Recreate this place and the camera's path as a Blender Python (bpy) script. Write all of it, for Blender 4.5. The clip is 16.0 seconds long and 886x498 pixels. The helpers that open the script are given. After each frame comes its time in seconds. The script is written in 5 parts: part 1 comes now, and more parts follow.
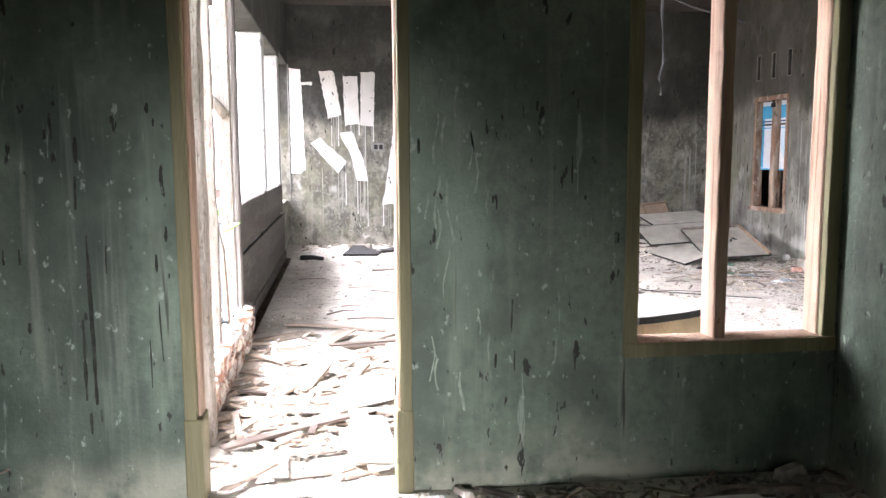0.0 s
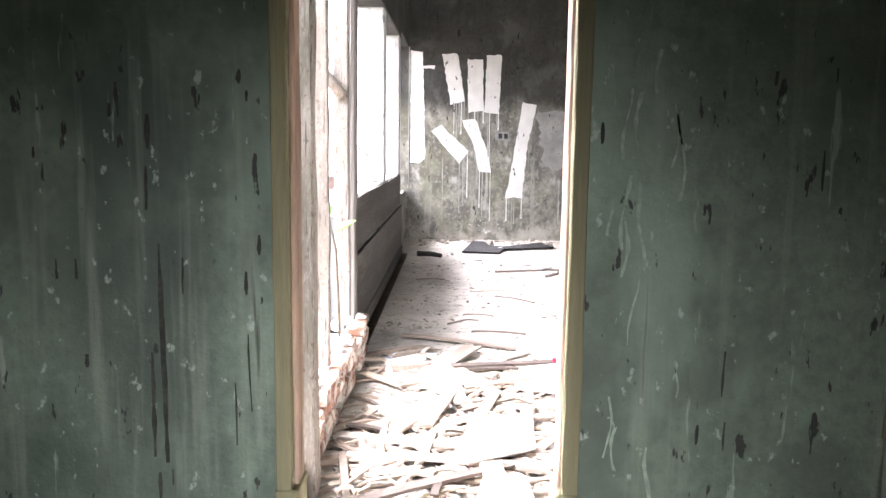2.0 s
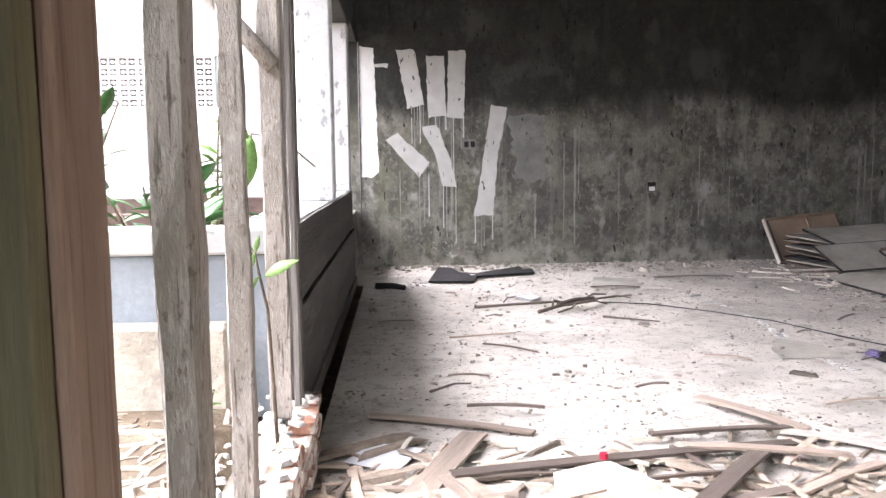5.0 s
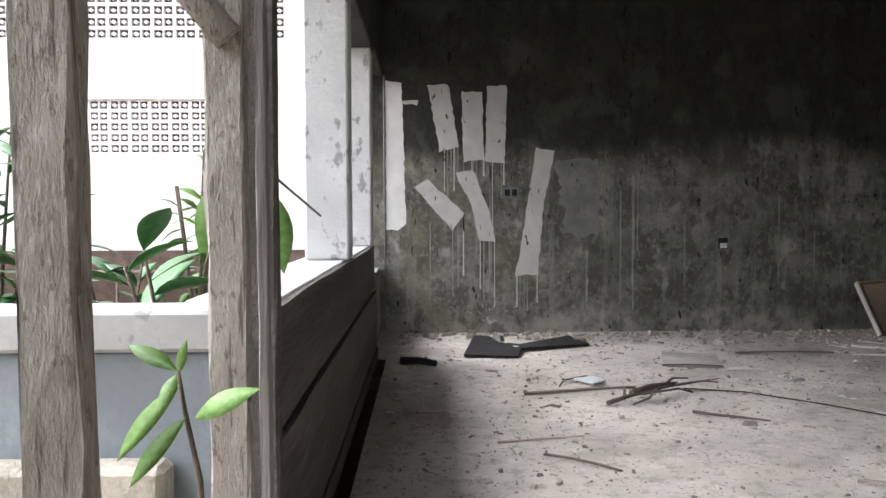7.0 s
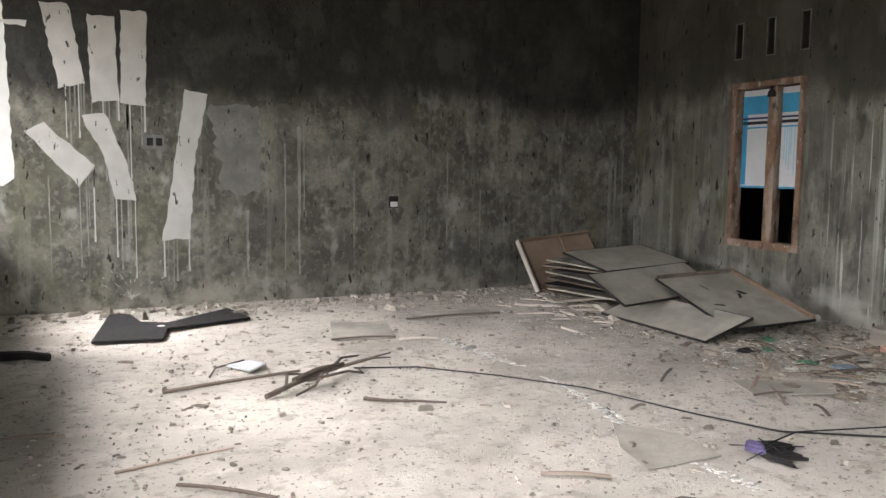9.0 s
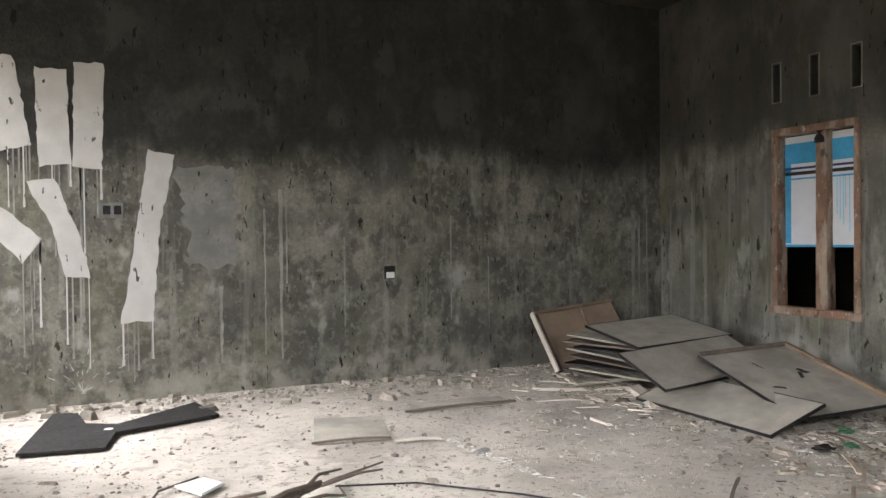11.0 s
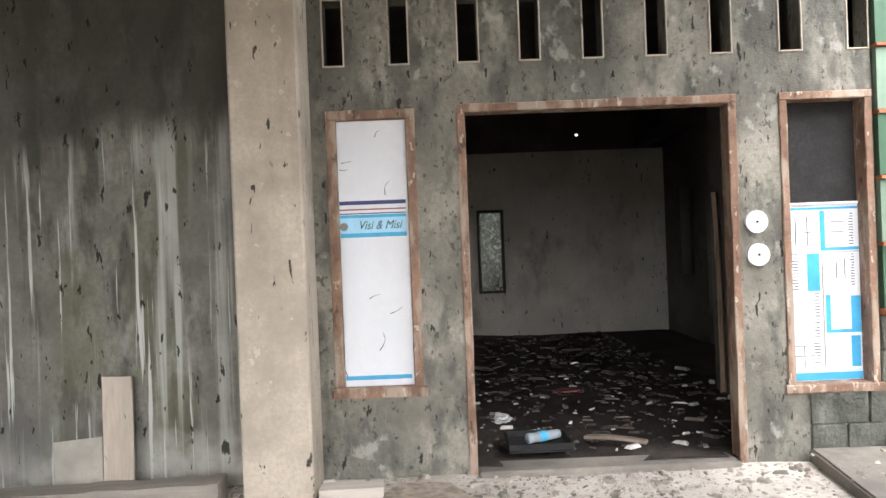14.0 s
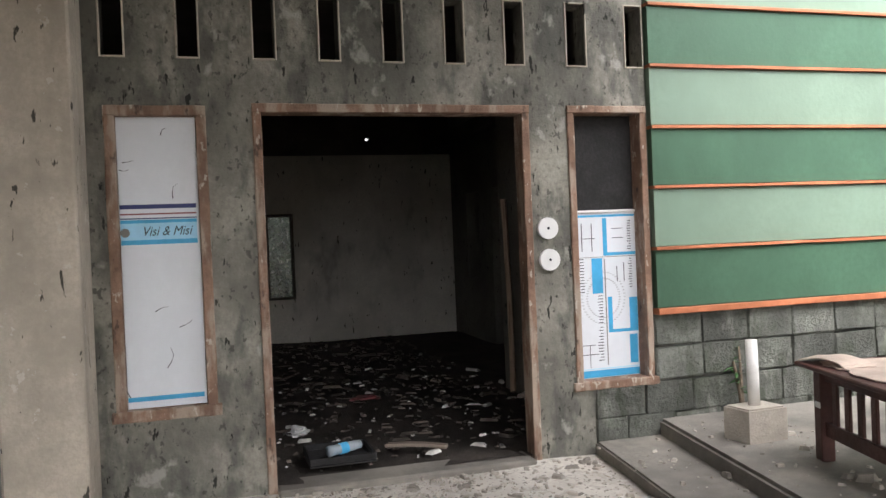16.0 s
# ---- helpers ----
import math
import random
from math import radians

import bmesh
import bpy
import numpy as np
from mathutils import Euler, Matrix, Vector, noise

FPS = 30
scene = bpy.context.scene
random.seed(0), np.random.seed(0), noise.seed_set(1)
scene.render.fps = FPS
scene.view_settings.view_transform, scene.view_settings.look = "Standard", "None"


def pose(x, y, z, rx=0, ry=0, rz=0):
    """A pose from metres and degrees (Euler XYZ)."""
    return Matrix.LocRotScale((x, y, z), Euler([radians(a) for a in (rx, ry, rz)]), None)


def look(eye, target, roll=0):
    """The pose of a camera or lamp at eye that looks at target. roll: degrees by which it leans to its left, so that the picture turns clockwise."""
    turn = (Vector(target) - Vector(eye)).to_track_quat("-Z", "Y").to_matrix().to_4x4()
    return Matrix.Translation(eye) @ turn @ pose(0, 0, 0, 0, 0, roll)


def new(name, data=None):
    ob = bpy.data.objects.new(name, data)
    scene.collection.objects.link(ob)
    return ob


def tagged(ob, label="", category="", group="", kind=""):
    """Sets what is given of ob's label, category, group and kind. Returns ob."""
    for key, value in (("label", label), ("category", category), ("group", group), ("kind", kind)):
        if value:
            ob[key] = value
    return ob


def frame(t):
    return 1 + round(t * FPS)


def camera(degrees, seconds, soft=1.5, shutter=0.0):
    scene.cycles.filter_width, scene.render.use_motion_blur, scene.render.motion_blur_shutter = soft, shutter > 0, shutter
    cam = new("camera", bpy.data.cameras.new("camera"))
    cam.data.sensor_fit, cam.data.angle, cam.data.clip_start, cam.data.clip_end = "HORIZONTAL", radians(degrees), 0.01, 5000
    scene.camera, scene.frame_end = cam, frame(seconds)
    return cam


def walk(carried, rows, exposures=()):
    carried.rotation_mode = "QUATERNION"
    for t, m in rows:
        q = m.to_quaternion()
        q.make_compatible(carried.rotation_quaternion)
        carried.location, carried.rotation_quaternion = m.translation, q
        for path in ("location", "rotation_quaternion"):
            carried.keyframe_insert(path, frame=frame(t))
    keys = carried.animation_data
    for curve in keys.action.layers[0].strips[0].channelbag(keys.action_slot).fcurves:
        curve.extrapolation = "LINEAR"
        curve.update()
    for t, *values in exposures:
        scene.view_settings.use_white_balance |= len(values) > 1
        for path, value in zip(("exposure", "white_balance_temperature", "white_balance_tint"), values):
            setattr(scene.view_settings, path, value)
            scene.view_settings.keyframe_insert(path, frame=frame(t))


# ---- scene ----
cam = camera(58.3, 16.0)
PATH = [
    (0, (0.064, 0.559, 1.43), (0.311, 2.53, 1.191), -0.3),
    (0.5, (0.104, 0.751, 1.421), (0.223, 2.731, 1.168), -0.8),
    (1, (0.143, 0.95, 1.431), (0.143, 2.929, 1.145), -0.6),
    (1.5, (0.091, 1.175, 1.39), (0.046, 3.151, 1.081), 0.4),
    (2, (-0.051, 1.457, 1.427), (-0.081, 3.44, 1.162), 0.7),
    (2.5, (-0.101, 1.701, 1.409), (-0.121, 3.689, 1.195), 0.3),
    (3, (-0.11, 1.997, 1.431), (-0.158, 3.989, 1.258), -0.4),
    (3.5, (-0.153, 2.235, 1.407), (-0.207, 4.229, 1.256), 0.0),
    (4, (-0.248, 2.59, 1.41), (-0.21, 4.58, 1.219), 0.5),
    (4.5, (-0.244, 2.867, 1.368), (-0.145, 4.851, 1.14), -0.4),
    (6.8, (-0.325, 4.409, 1.289), (-0.213, 6.403, 1.185), -0.9),
    (7, (-0.307, 4.549, 1.309), (-0.262, 6.546, 1.22), -0.2),
    (7.5, (-0.295, 4.784, 1.294), (-0.194, 6.78, 1.217), 1.1),
    (8, (-0.275, 5.023, 1.32), (0.176, 6.967, 1.194), 1.5),
    (8.5, (-0.178, 5.199, 1.298), (0.583, 7.039, 1.108), 0.6),
    (9, (0.004, 5.443, 1.314), (0.83, 7.254, 1.115), 0.7),
    (9.2, (0.039, 5.508, 1.323), (0.839, 7.329, 1.115), 0.6),
    (11.3, (0.529, 6.492, 1.28), (1.349, 8.316, 1.259), -0.8),
    (11.5, (0.572, 6.566, 1.27), (1.477, 8.349, 1.228), -0.5),
    (12, (0.701, 6.833, 1.234), (2.059, 8.299, 1.165), -1.3),
    (12.5, (0.814, 6.978, 1.191), (2.559, 7.952, 1.133), -2.1),
    (13, (1.038, 6.993, 1.253), (2.93, 7.639, 1.212), -3.5),
    (13.5, (1.252, 7.06, 1.292), (3.208, 7.475, 1.269), -2.2),
    (14, (1.443, 7.167, 1.352), (3.443, 7.143, 1.342), -2.2),
    (14.5, (1.558, 7.24, 1.381), (3.492, 6.73, 1.393), -2.0),
    (15, (1.575, 7.234, 1.372), (3.454, 6.548, 1.386), -1.9),
    (15.5, (1.579, 7.236, 1.374), (3.465, 6.572, 1.36), -2.0),
    (16, (1.586, 7.247, 1.374), (3.507, 6.689, 1.351), -2.4),
]
EXPOSURE = [(t, stops, 6150 if t < 8.2 else 6480 if t < 13.2 else 6400, 22 if t < 5 else 15) for t, stops in ((0, 4.45), (2.0, 4.3), (3.5, 4.05), (4.5, 3.5), (7, 2.35), (7.5, 2.0), (8, 2.25), (8.5, 2.6), (9, 3.05), (11.5, 3.35), (12.5, 3.6), (13, 3.6), (13.5, 3.6), (14, 3.5), (14.5, 2.9), (15, 2.5), (16, 2.55))]
walk(cam, [(t, look(eye, target, roll)) for t, eye, target, roll in PATH], EXPOSURE)

# ---- light ----
world = bpy.data.worlds.new("overcast_sky")
scene.world = world
world.use_nodes = True
_n = world.node_tree.nodes
_bg = _n["Background"]
_sky = _n.new("ShaderNodeTexSky")
_sky.sky_type = 'NISHITA'
_sky.sun_disc = False
_sky.sun_elevation = radians(47)
_sky.sun_rotation = radians(-70)
_sky.dust_density = 4.0
_sky.air_density = 1.6
_hs = _n.new("ShaderNodeHueSaturation")
_hs.inputs["Saturation"].default_value = 0.06
world.node_tree.links.new(_sky.outputs[0], _hs.inputs["Color"])
world.node_tree.links.new(_hs.outputs[0], _bg.inputs["Color"])
_bg.inputs["Strength"].default_value = 0.145
sun = new("sun", bpy.data.lights.new("sun", 'SUN'))
sun.data.energy = 0.6
sun.data.angle = radians(60)
sun.data.color = (1.0, 0.985, 0.96)
sun.matrix_world = look((-8, -3, 11), (0, 0, 0))


# ---- materials ----
def mat(name, base, var=0.25, scale=2.0, fine=40.0, rough=0.85, bump=0.2, bscale=60.0, coords="world", layers=(),
        metal=0.0, rand=0.0, island=0.0, spec=0.3, grain=None):
    """Procedural surface. layers: (kind, colour, amount, scale, stretch, low, high[, z0, z1])."""
    m = bpy.data.materials.new(name)
    m.use_nodes = True
    nt = m.node_tree
    N, L = nt.nodes, nt.links
    bsdf = N["Principled BSDF"]
    bsdf.inputs["Roughness"].default_value = rough
    bsdf.inputs["Metallic"].default_value = metal
    bsdf.inputs["Specular IOR Level"].default_value = spec
    if coords == "world":
        vec = N.new("ShaderNodeNewGeometry").outputs["Position"]
    else:
        tc = N.new("ShaderNodeTexCoord").outputs["Object"]
        oi = N.new("ShaderNodeObjectInfo").outputs["Random"]
        mul = N.new("ShaderNodeMath")
        mul.operation = 'MULTIPLY'
        mul.inputs[1].default_value = 37.0
        L.new(oi, mul.inputs[0])
        add = N.new("ShaderNodeVectorMath")
        L.new(tc, add.inputs[0])
        L.new(mul.outputs[0], add.inputs[1])
        vec = add.outputs[0]

    def noise_at(sc, stretch=(1, 1, 1), detail=5.0, rg=0.6):
        mp = N.new("ShaderNodeMapping")
        mp.inputs["Scale"].default_value = stretch
        L.new(vec, mp.inputs["Vector"])
        t = N.new("ShaderNodeTexNoise")
        t.inputs["Scale"].default_value = sc
        t.inputs["Detail"].default_value = detail
        t.inputs["Roughness"].default_value = rg
        L.new(mp.outputs[0], t.inputs["Vector"])
        return t.outputs["Fac"]

    def ramp(src, lo, hi, a=0.0, b=1.0):
        r = N.new("ShaderNodeMapRange")
        r.interpolation_type = 'SMOOTHSTEP'
        for i, v in ((1, lo), (2, hi), (3, a), (4, b)):
            r.inputs[i].default_value = v
        L.new(src, r.inputs[0])
        return r.outputs[0]

    def mult(a, b):
        k = N.new("ShaderNodeMath")
        k.operation = 'MULTIPLY'
        for i, v in ((0, a), (1, b)):
            if isinstance(v, (int, float)):
                k.inputs[i].default_value = v
            else:
                L.new(v, k.inputs[i])
        return k.outputs[0]

    def mix(fac, a, b, mode='MIX'):
        x = N.new("ShaderNodeMix")
        x.data_type, x.blend_type = 'RGBA', mode
        if isinstance(fac, (int, float)):
            x.inputs[0].default_value = fac
        else:
            L.new(fac, x.inputs[0])
        for i, v in ((6, a), (7, b)):
            if isinstance(v, tuple):
                x.inputs[i].default_value = (*v[:3], 1)
            else:
                L.new(v, x.inputs[i])
        return x.outputs[2]

    g = grain or (1, 1, 1)
    big = noise_at(scale, g, 6.0, 0.62)
    small = noise_at(fine, g, 4.0, 0.7)
    lo = tuple(c * (1 - var) for c in base)
    hi = tuple(min(1, c * (1 + var)) for c in base)
    col = mix(ramp(big, 0.32, 0.68), lo, hi)
    col = mix(ramp(small, 0.35, 0.7, 0.0, 0.55), col, tuple(c * (1 - 0.7 * var) for c in base))
    for lay in layers:
        kind, colour, amount, sc, stretch, l0, h0 = lay[:7]
        fac = ramp(noise_at(sc, stretch, 4.0, 0.6), l0, h0, 0.0, amount)
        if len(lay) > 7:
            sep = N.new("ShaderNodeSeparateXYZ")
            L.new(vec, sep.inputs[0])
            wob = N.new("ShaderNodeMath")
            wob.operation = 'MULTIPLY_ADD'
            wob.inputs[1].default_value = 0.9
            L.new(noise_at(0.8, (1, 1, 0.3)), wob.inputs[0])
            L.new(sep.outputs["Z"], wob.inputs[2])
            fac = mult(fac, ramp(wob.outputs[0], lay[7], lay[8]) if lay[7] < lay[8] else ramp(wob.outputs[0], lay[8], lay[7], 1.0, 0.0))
        if len(lay) > 9:
            fac = mult(fac, mult(ramp(sep.outputs["Y"], lay[9], lay[9] + 0.7), ramp(sep.outputs["Y"], lay[10] - 0.6, lay[10], 1.0, 0.0)))
        col = mix(fac, col, colour)
    if rand or island:
        if island:
            r = N.new("ShaderNodeNewGeometry").outputs["Random Per Island"]
            k = island
        else:
            r = N.new("ShaderNodeObjectInfo").outputs["Random"]
            k = rand
        val = N.new("ShaderNodeMapRange")
        val.inputs[3].default_value, val.inputs[4].default_value = 1 - k, 1 + k
        L.new(r, val.inputs[0])
        hsv = N.new("ShaderNodeHueSaturation")
        L.new(val.outputs[0], hsv.inputs["Value"])
        L.new(col, hsv.inputs["Color"])
        col = hsv.outputs[0]
    L.new(col, bsdf.inputs["Base Color"])
    if bump:
        b = N.new("ShaderNodeBump")
        b.inputs["Strength"].default_value = bump
        b.inputs["Distance"].default_value = 0.02
        both = N.new("ShaderNodeMath")
        both.operation = 'ADD'
        L.new(noise_at(bscale, g, 5.0, 0.65), both.inputs[0])
        L.new(mult(big, 0.6), both.inputs[1])
        L.new(both.outputs[0], b.inputs["Height"])
        L.new(b.outputs[0], bsdf.inputs["Normal"])
    L.new(ramp(small, 0.2, 0.8, max(0, rough - 0.12), min(1, rough + 0.08)), bsdf.inputs["Roughness"])
    return m


# unseen fill lamp added behind the start of the walk to brighten the green wall
back_fill = new("back_door_daylight", bpy.data.lights.new("back_door_daylight", 'AREA'))
back_fill.data.shape = 'RECTANGLE'
back_fill.data.size, back_fill.data.size_y = 1.1, 0.6
back_fill.data.energy = 0.85
back_fill.data.spread = radians(44)
back_fill.data.color = (1.0, 0.99, 0.95)
back_fill.matrix_world = pose(-0.16, -0.62, 0.45, 87, 0, 2)

V = (1, 1, 0.06)     # running down a wall
S = (1, 1, 0.45)     # short smears
SMEAR = ("smear", (0.012, 0.013, 0.01), 0.92, 13.0, (1, 1, 0.3), 0.66, 0.685)
SMEAR2 = ("smear", (0.012, 0.013, 0.01), 0.9, 19.0, (1, 1, 0.36), 0.655, 0.685)
m_green = mat("green_distempered_plaster", (0.100, 0.138, 0.100), 0.45, 1.1, 26, 0.62, 0.3, 45, layers=(
    ("dark", (0.03, 0.045, 0.035), 0.7, 1.6, (1, 1, 0.5), 0.5, 0.66),
    ("run", (0.20, 0.235, 0.18), 0.4, 9.0, V, 0.52, 0.66),
    ("bloom", (0.20, 0.275, 0.205), 0.55, 2.3, S, 0.53, 0.72),
    ("scar", (0.30, 0.37, 0.30), 0.45, 13.0, (1, 1, 0.12), 0.65, 0.70),
    ("drift", (0.33, 0.34, 0.26), 0.75, 5.0, (1, 1, 1), 0.3, 0.6, 0.72, 0.45),
    ("chalk", (0.36, 0.44, 0.37), 0.5, 22.0, (1, 1, 0.7), 0.63, 0.70),
    ("mould", (0.02, 0.025, 0.015), 0.85, 9.0, (1, 1, 0.05), 0.645, 0.69), SMEAR, SMEAR2))
m_far = mat("soot_grey_plaster", (0.185, 0.180, 0.150), 0.5, 2.3, 30, 0.9, 0.45, 36, layers=(
    ("grime", (0.065, 0.065, 0.055), 0.65, 6.0, (1, 1, 0.8), 0.47, 0.60),
    ("blotch", (0.29, 0.285, 0.25), 0.45, 17.0, (1, 1, 0.8), 0.52, 0.62),
    ("run", (0.32, 0.32, 0.28), 0.4, 7.0, V, 0.57, 0.68),
    ("moss", (0.14, 0.14, 0.085), 0.4, 2.6, S, 0.5, 0.64),
    ("bloom", (0.40, 0.40, 0.365), 0.6, 3.7, (1, 1, 0.7), 0.56, 0.70),
    # darker upper plaster coat, deepened further to paint in light falling off upwards
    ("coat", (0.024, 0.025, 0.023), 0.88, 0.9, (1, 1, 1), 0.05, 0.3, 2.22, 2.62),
    ("ghost", (0.11, 0.11, 0.10), 0.35, 2.2, (1, 1, 0.8), 0.56, 0.66),
    ("drift", (0.40, 0.385, 0.33), 0.75, 5.0, (1, 1, 1), 0.35, 0.6, 0.80, 0.46),
    ("cloud", (0.085, 0.085, 0.078), 0.5, 1.1, (1, 1, 0.8), 0.5, 0.68), SMEAR, SMEAR2))
m_facade = mat("grey_cement_render", (0.172, 0.168, 0.142), 0.42, 1.9, 32, 0.9, 0.35, 38, layers=(
    ("dark", (0.055, 0.055, 0.045), 0.75, 6.0, (1, 1, 0.3), 0.48, 0.64),
    ("moss", (0.115, 0.115, 0.07), 0.6, 2.4, S, 0.48, 0.64),
    ("run", (0.27, 0.275, 0.25), 0.45, 8.0, (1, 1, 0.05), 0.57, 0.66, 2.62, 2.45),
    ("lime", (0.52, 0.53, 0.49), 0.62, 7.0, (1, 1, 0.03), 0.54, 0.64, 2.62, 2.42, 8.0, 10.9),
    ("thread", (0.60, 0.61, 0.57), 0.8, 24.0, (1, 1, 0.03), 0.60, 0.66, 2.55, 2.3, 8.0, 10.8),
    ("skirt", (0.50, 0.50, 0.46), 0.6, 4.0, (1, 1, 1), 0.4, 0.6, 0.95, 0.55),
    ("bloom", (0.38, 0.39, 0.36), 0.5, 4.5, S, 0.57, 0.72),
    # upper coat of the facade, also darkened for the shade below the ceiling
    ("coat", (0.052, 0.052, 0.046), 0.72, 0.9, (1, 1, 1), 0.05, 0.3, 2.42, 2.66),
    ("drift", (0.36, 0.34, 0.30), 0.7, 5.0, (1, 1, 1), 0.35, 0.6, 0.75, 0.42),
    ("cloud", (0.15, 0.15, 0.138), 0.5, 1.3, (1, 1, 0.8), 0.5, 0.7), SMEAR, SMEAR2))
m_entry = mat("grey_green_cement_render", (0.235, 0.224, 0.188), 0.4, 2.4, 32, 0.88, 0.4, 38, layers=(
    ("dark", (0.065, 0.068, 0.06), 0.7, 5.0, S, 0.48, 0.64),
    ("cloud", (0.08, 0.082, 0.07), 0.6, 1.5, (1, 1, 0.8), 0.48, 0.66),
    ("pock", (0.05, 0.05, 0.042), 0.7, 26.0, (1, 1, 0.8), 0.6, 0.66),
    ("bloom", (0.43, 0.42, 0.37), 0.55, 6.0, (1, 1, 0.8), 0.6, 0.70), SMEAR, SMEAR2))
m_pillar = mat("tan_cement_render", (0.48, 0.425, 0.345), 0.26, 2.0, 40, 0.85, 0.2, 50, layers=(
    ("dark", (0.24, 0.20, 0.145), 0.5, 3.0, V, 0.5, 0.75),
    ("stroke", (0.03, 0.028, 0.024), 0.9, 11.0, (1, 1, 0.33), 0.675, 0.69),
    ("scar", (0.6, 0.57, 0.5), 0.7, 12.0, (1, 1, 1), 0.64, 0.68), SMEAR2))
m_white_wall = mat("whitewashed_wall", (0.78, 0.77, 0.74), 0.08, 1.0, 20, 0.85, 0.15, 30, layers=(
    ("grey", (0.42, 0.43, 0.42), 0.7, 0.9, (1, 1, 0.6), 0.6, 0.72),
    ("run", (0.5, 0.45, 0.4), 0.6, 5.0, V, 0.66, 0.8)))
m_column = mat("flaking_white_column", (0.66, 0.66, 0.65), 0.12, 2.0, 30, 0.85, 0.3, 40, layers=(
    ("peel", (0.24, 0.24, 0.24), 0.8, 9.0, (1, 1, 0.7), 0.56, 0.64),))
m_planter = mat("weathered_blue_grey_render", (0.25, 0.28, 0.30), 0.2, 1.8, 30, 0.85, 0.25, 40, layers=(
    ("run", (0.55, 0.58, 0.58), 0.6, 5.0, V, 0.58, 0.75), ("dark", (0.1, 0.11, 0.11), 0.6, 2.2, S, 0.6, 0.75)))
m_coping = mat("cracked_white_coping", (0.44, 0.445, 0.43), 0.15, 2.0, 30, 0.85, 0.3, 40, layers=(
    ("peel", (0.25, 0.26, 0.25), 0.8, 11.0, (1, 1, 0.7), 0.58, 0.64),))
m_rubble = mat("rough_lime_mortar", (0.5, 0.46, 0.38), 0.3, 6.0, 60, 0.95, 0.8, 30)
m_floor = mat("dusty_cement_floor", (0.56, 0.525, 0.465), 0.2, 1.2, 50, 0.93, 0.5, 70, layers=(
    ("dirt", (0.27, 0.24, 0.195), 0.42, 1.3, (1, 1, 1), 0.5, 0.68),
    ("mottle", (0.30, 0.27, 0.225), 0.6, 9.0, (1, 1, 1), 0.52, 0.66),
    ("specks", (0.10, 0.085, 0.065), 0.8, 30.0, (1, 1, 1), 0.60, 0.66),
    ("chalk", (0.68, 0.65, 0.6), 0.6, 5.0, (1, 1, 1), 0.58, 0.70)))
m_soil = mat("brown_soil", (0.16, 0.125, 0.085), 0.35, 2.0, 40, 0.95, 0.7, 40, layers=(
    ("straw", (0.36, 0.32, 0.2), 0.6, 14.0, (1, 1, 1), 0.6, 0.7),))
# inner plaster with a darker colour that stands in for shade on side walls
m_inner_shade = mat("sooty_inner_plaster", (0.13, 0.122, 0.105), 0.25, 1.2, 30, 0.9, 0.15, 40, layers=(SMEAR2,))
# inner floor, much darker than the hall floor; its litter is darker too
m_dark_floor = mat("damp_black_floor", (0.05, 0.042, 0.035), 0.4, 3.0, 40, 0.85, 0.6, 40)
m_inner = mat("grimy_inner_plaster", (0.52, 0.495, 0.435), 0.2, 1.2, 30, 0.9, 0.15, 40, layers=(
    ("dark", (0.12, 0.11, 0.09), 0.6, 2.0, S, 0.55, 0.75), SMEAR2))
m_ceiling = mat("dark_roof_boards", (0.07, 0.06, 0.05), 0.3, 2.0, 30, 0.9, 0.3, 30)
GX, GY, GZ = (0.12, 1, 1), (1, 0.08, 1), (1, 1, 0.07)
m_post = mat("silvered_weathered_timber", (0.36, 0.325, 0.285), 0.26, 5.0, 170, 0.92, 0.55, 210, "world", grain=(1, 1, 0.3), layers=(
    ("knots", (0.06, 0.045, 0.035), 0.9, 6.0, (1, 1, 0.5), 0.69, 0.72),
    ("fibre", (0.50, 0.47, 0.43), 0.55, 150.0, (1, 1, 0.16), 0.5, 0.64),
    ("crack", (0.09, 0.072, 0.058), 0.8, 75.0, (1, 1, 0.06), 0.58, 0.67),
    ("fleck", (0.13, 0.10, 0.08), 0.6, 60.0, (1, 1, 0.5), 0.58, 0.66)))
m_fence = mat("dark_grey_boards", (0.09, 0.081, 0.072), 0.35, 5.0, 60, 0.88, 0.6, 50, "world", grain=GY, layers=(
    ("pale", (0.26, 0.24, 0.21), 0.6, 4.0, (1, 0.12, 1), 0.58, 0.75),))
m_slim = mat("grey_slim_timber", (0.24, 0.225, 0.205), 0.35, 9.0, 90, 0.9, 0.5, 90, "world", grain=GZ)
m_jamb = mat("bare_pinkish_timber", (0.38, 0.275, 0.20), 0.32, 6.0, 60, 0.75, 0.4, 60, "world", grain=GZ, layers=(
    ("knots", (0.1, 0.06, 0.04), 0.8, 7.0, (1, 1, 0.4), 0.71, 0.75),
    ("dark", (0.17, 0.10, 0.06), 0.75, 34.0, (1, 1, 0.05), 0.52, 0.66)))
m_olive = mat("olive_painted_timber", (0.180, 0.172, 0.095), 0.35, 4.0, 50, 0.75, 0.3, 60, "world", grain=GZ, layers=(
    ("scar", (0.05, 0.04, 0.025), 0.85, 10.0, (1, 1, 0.4), 0.70, 0.74),))
m_frame = mat("dusty_reddish_frame_timber", (0.235, 0.145, 0.10), 0.3, 5.0, 60, 0.8, 0.4, 60, "world", layers=(
    ("dust", (0.40, 0.33, 0.26), 0.75, 9.0, (1, 1, 0.3), 0.46, 0.62), ("chip", (0.5, 0.44, 0.36), 0.8, 24.0, S, 0.62, 0.66), ("dark", (0.06, 0.042, 0.034), 0.8, 11.0, S, 0.6, 0.68)))
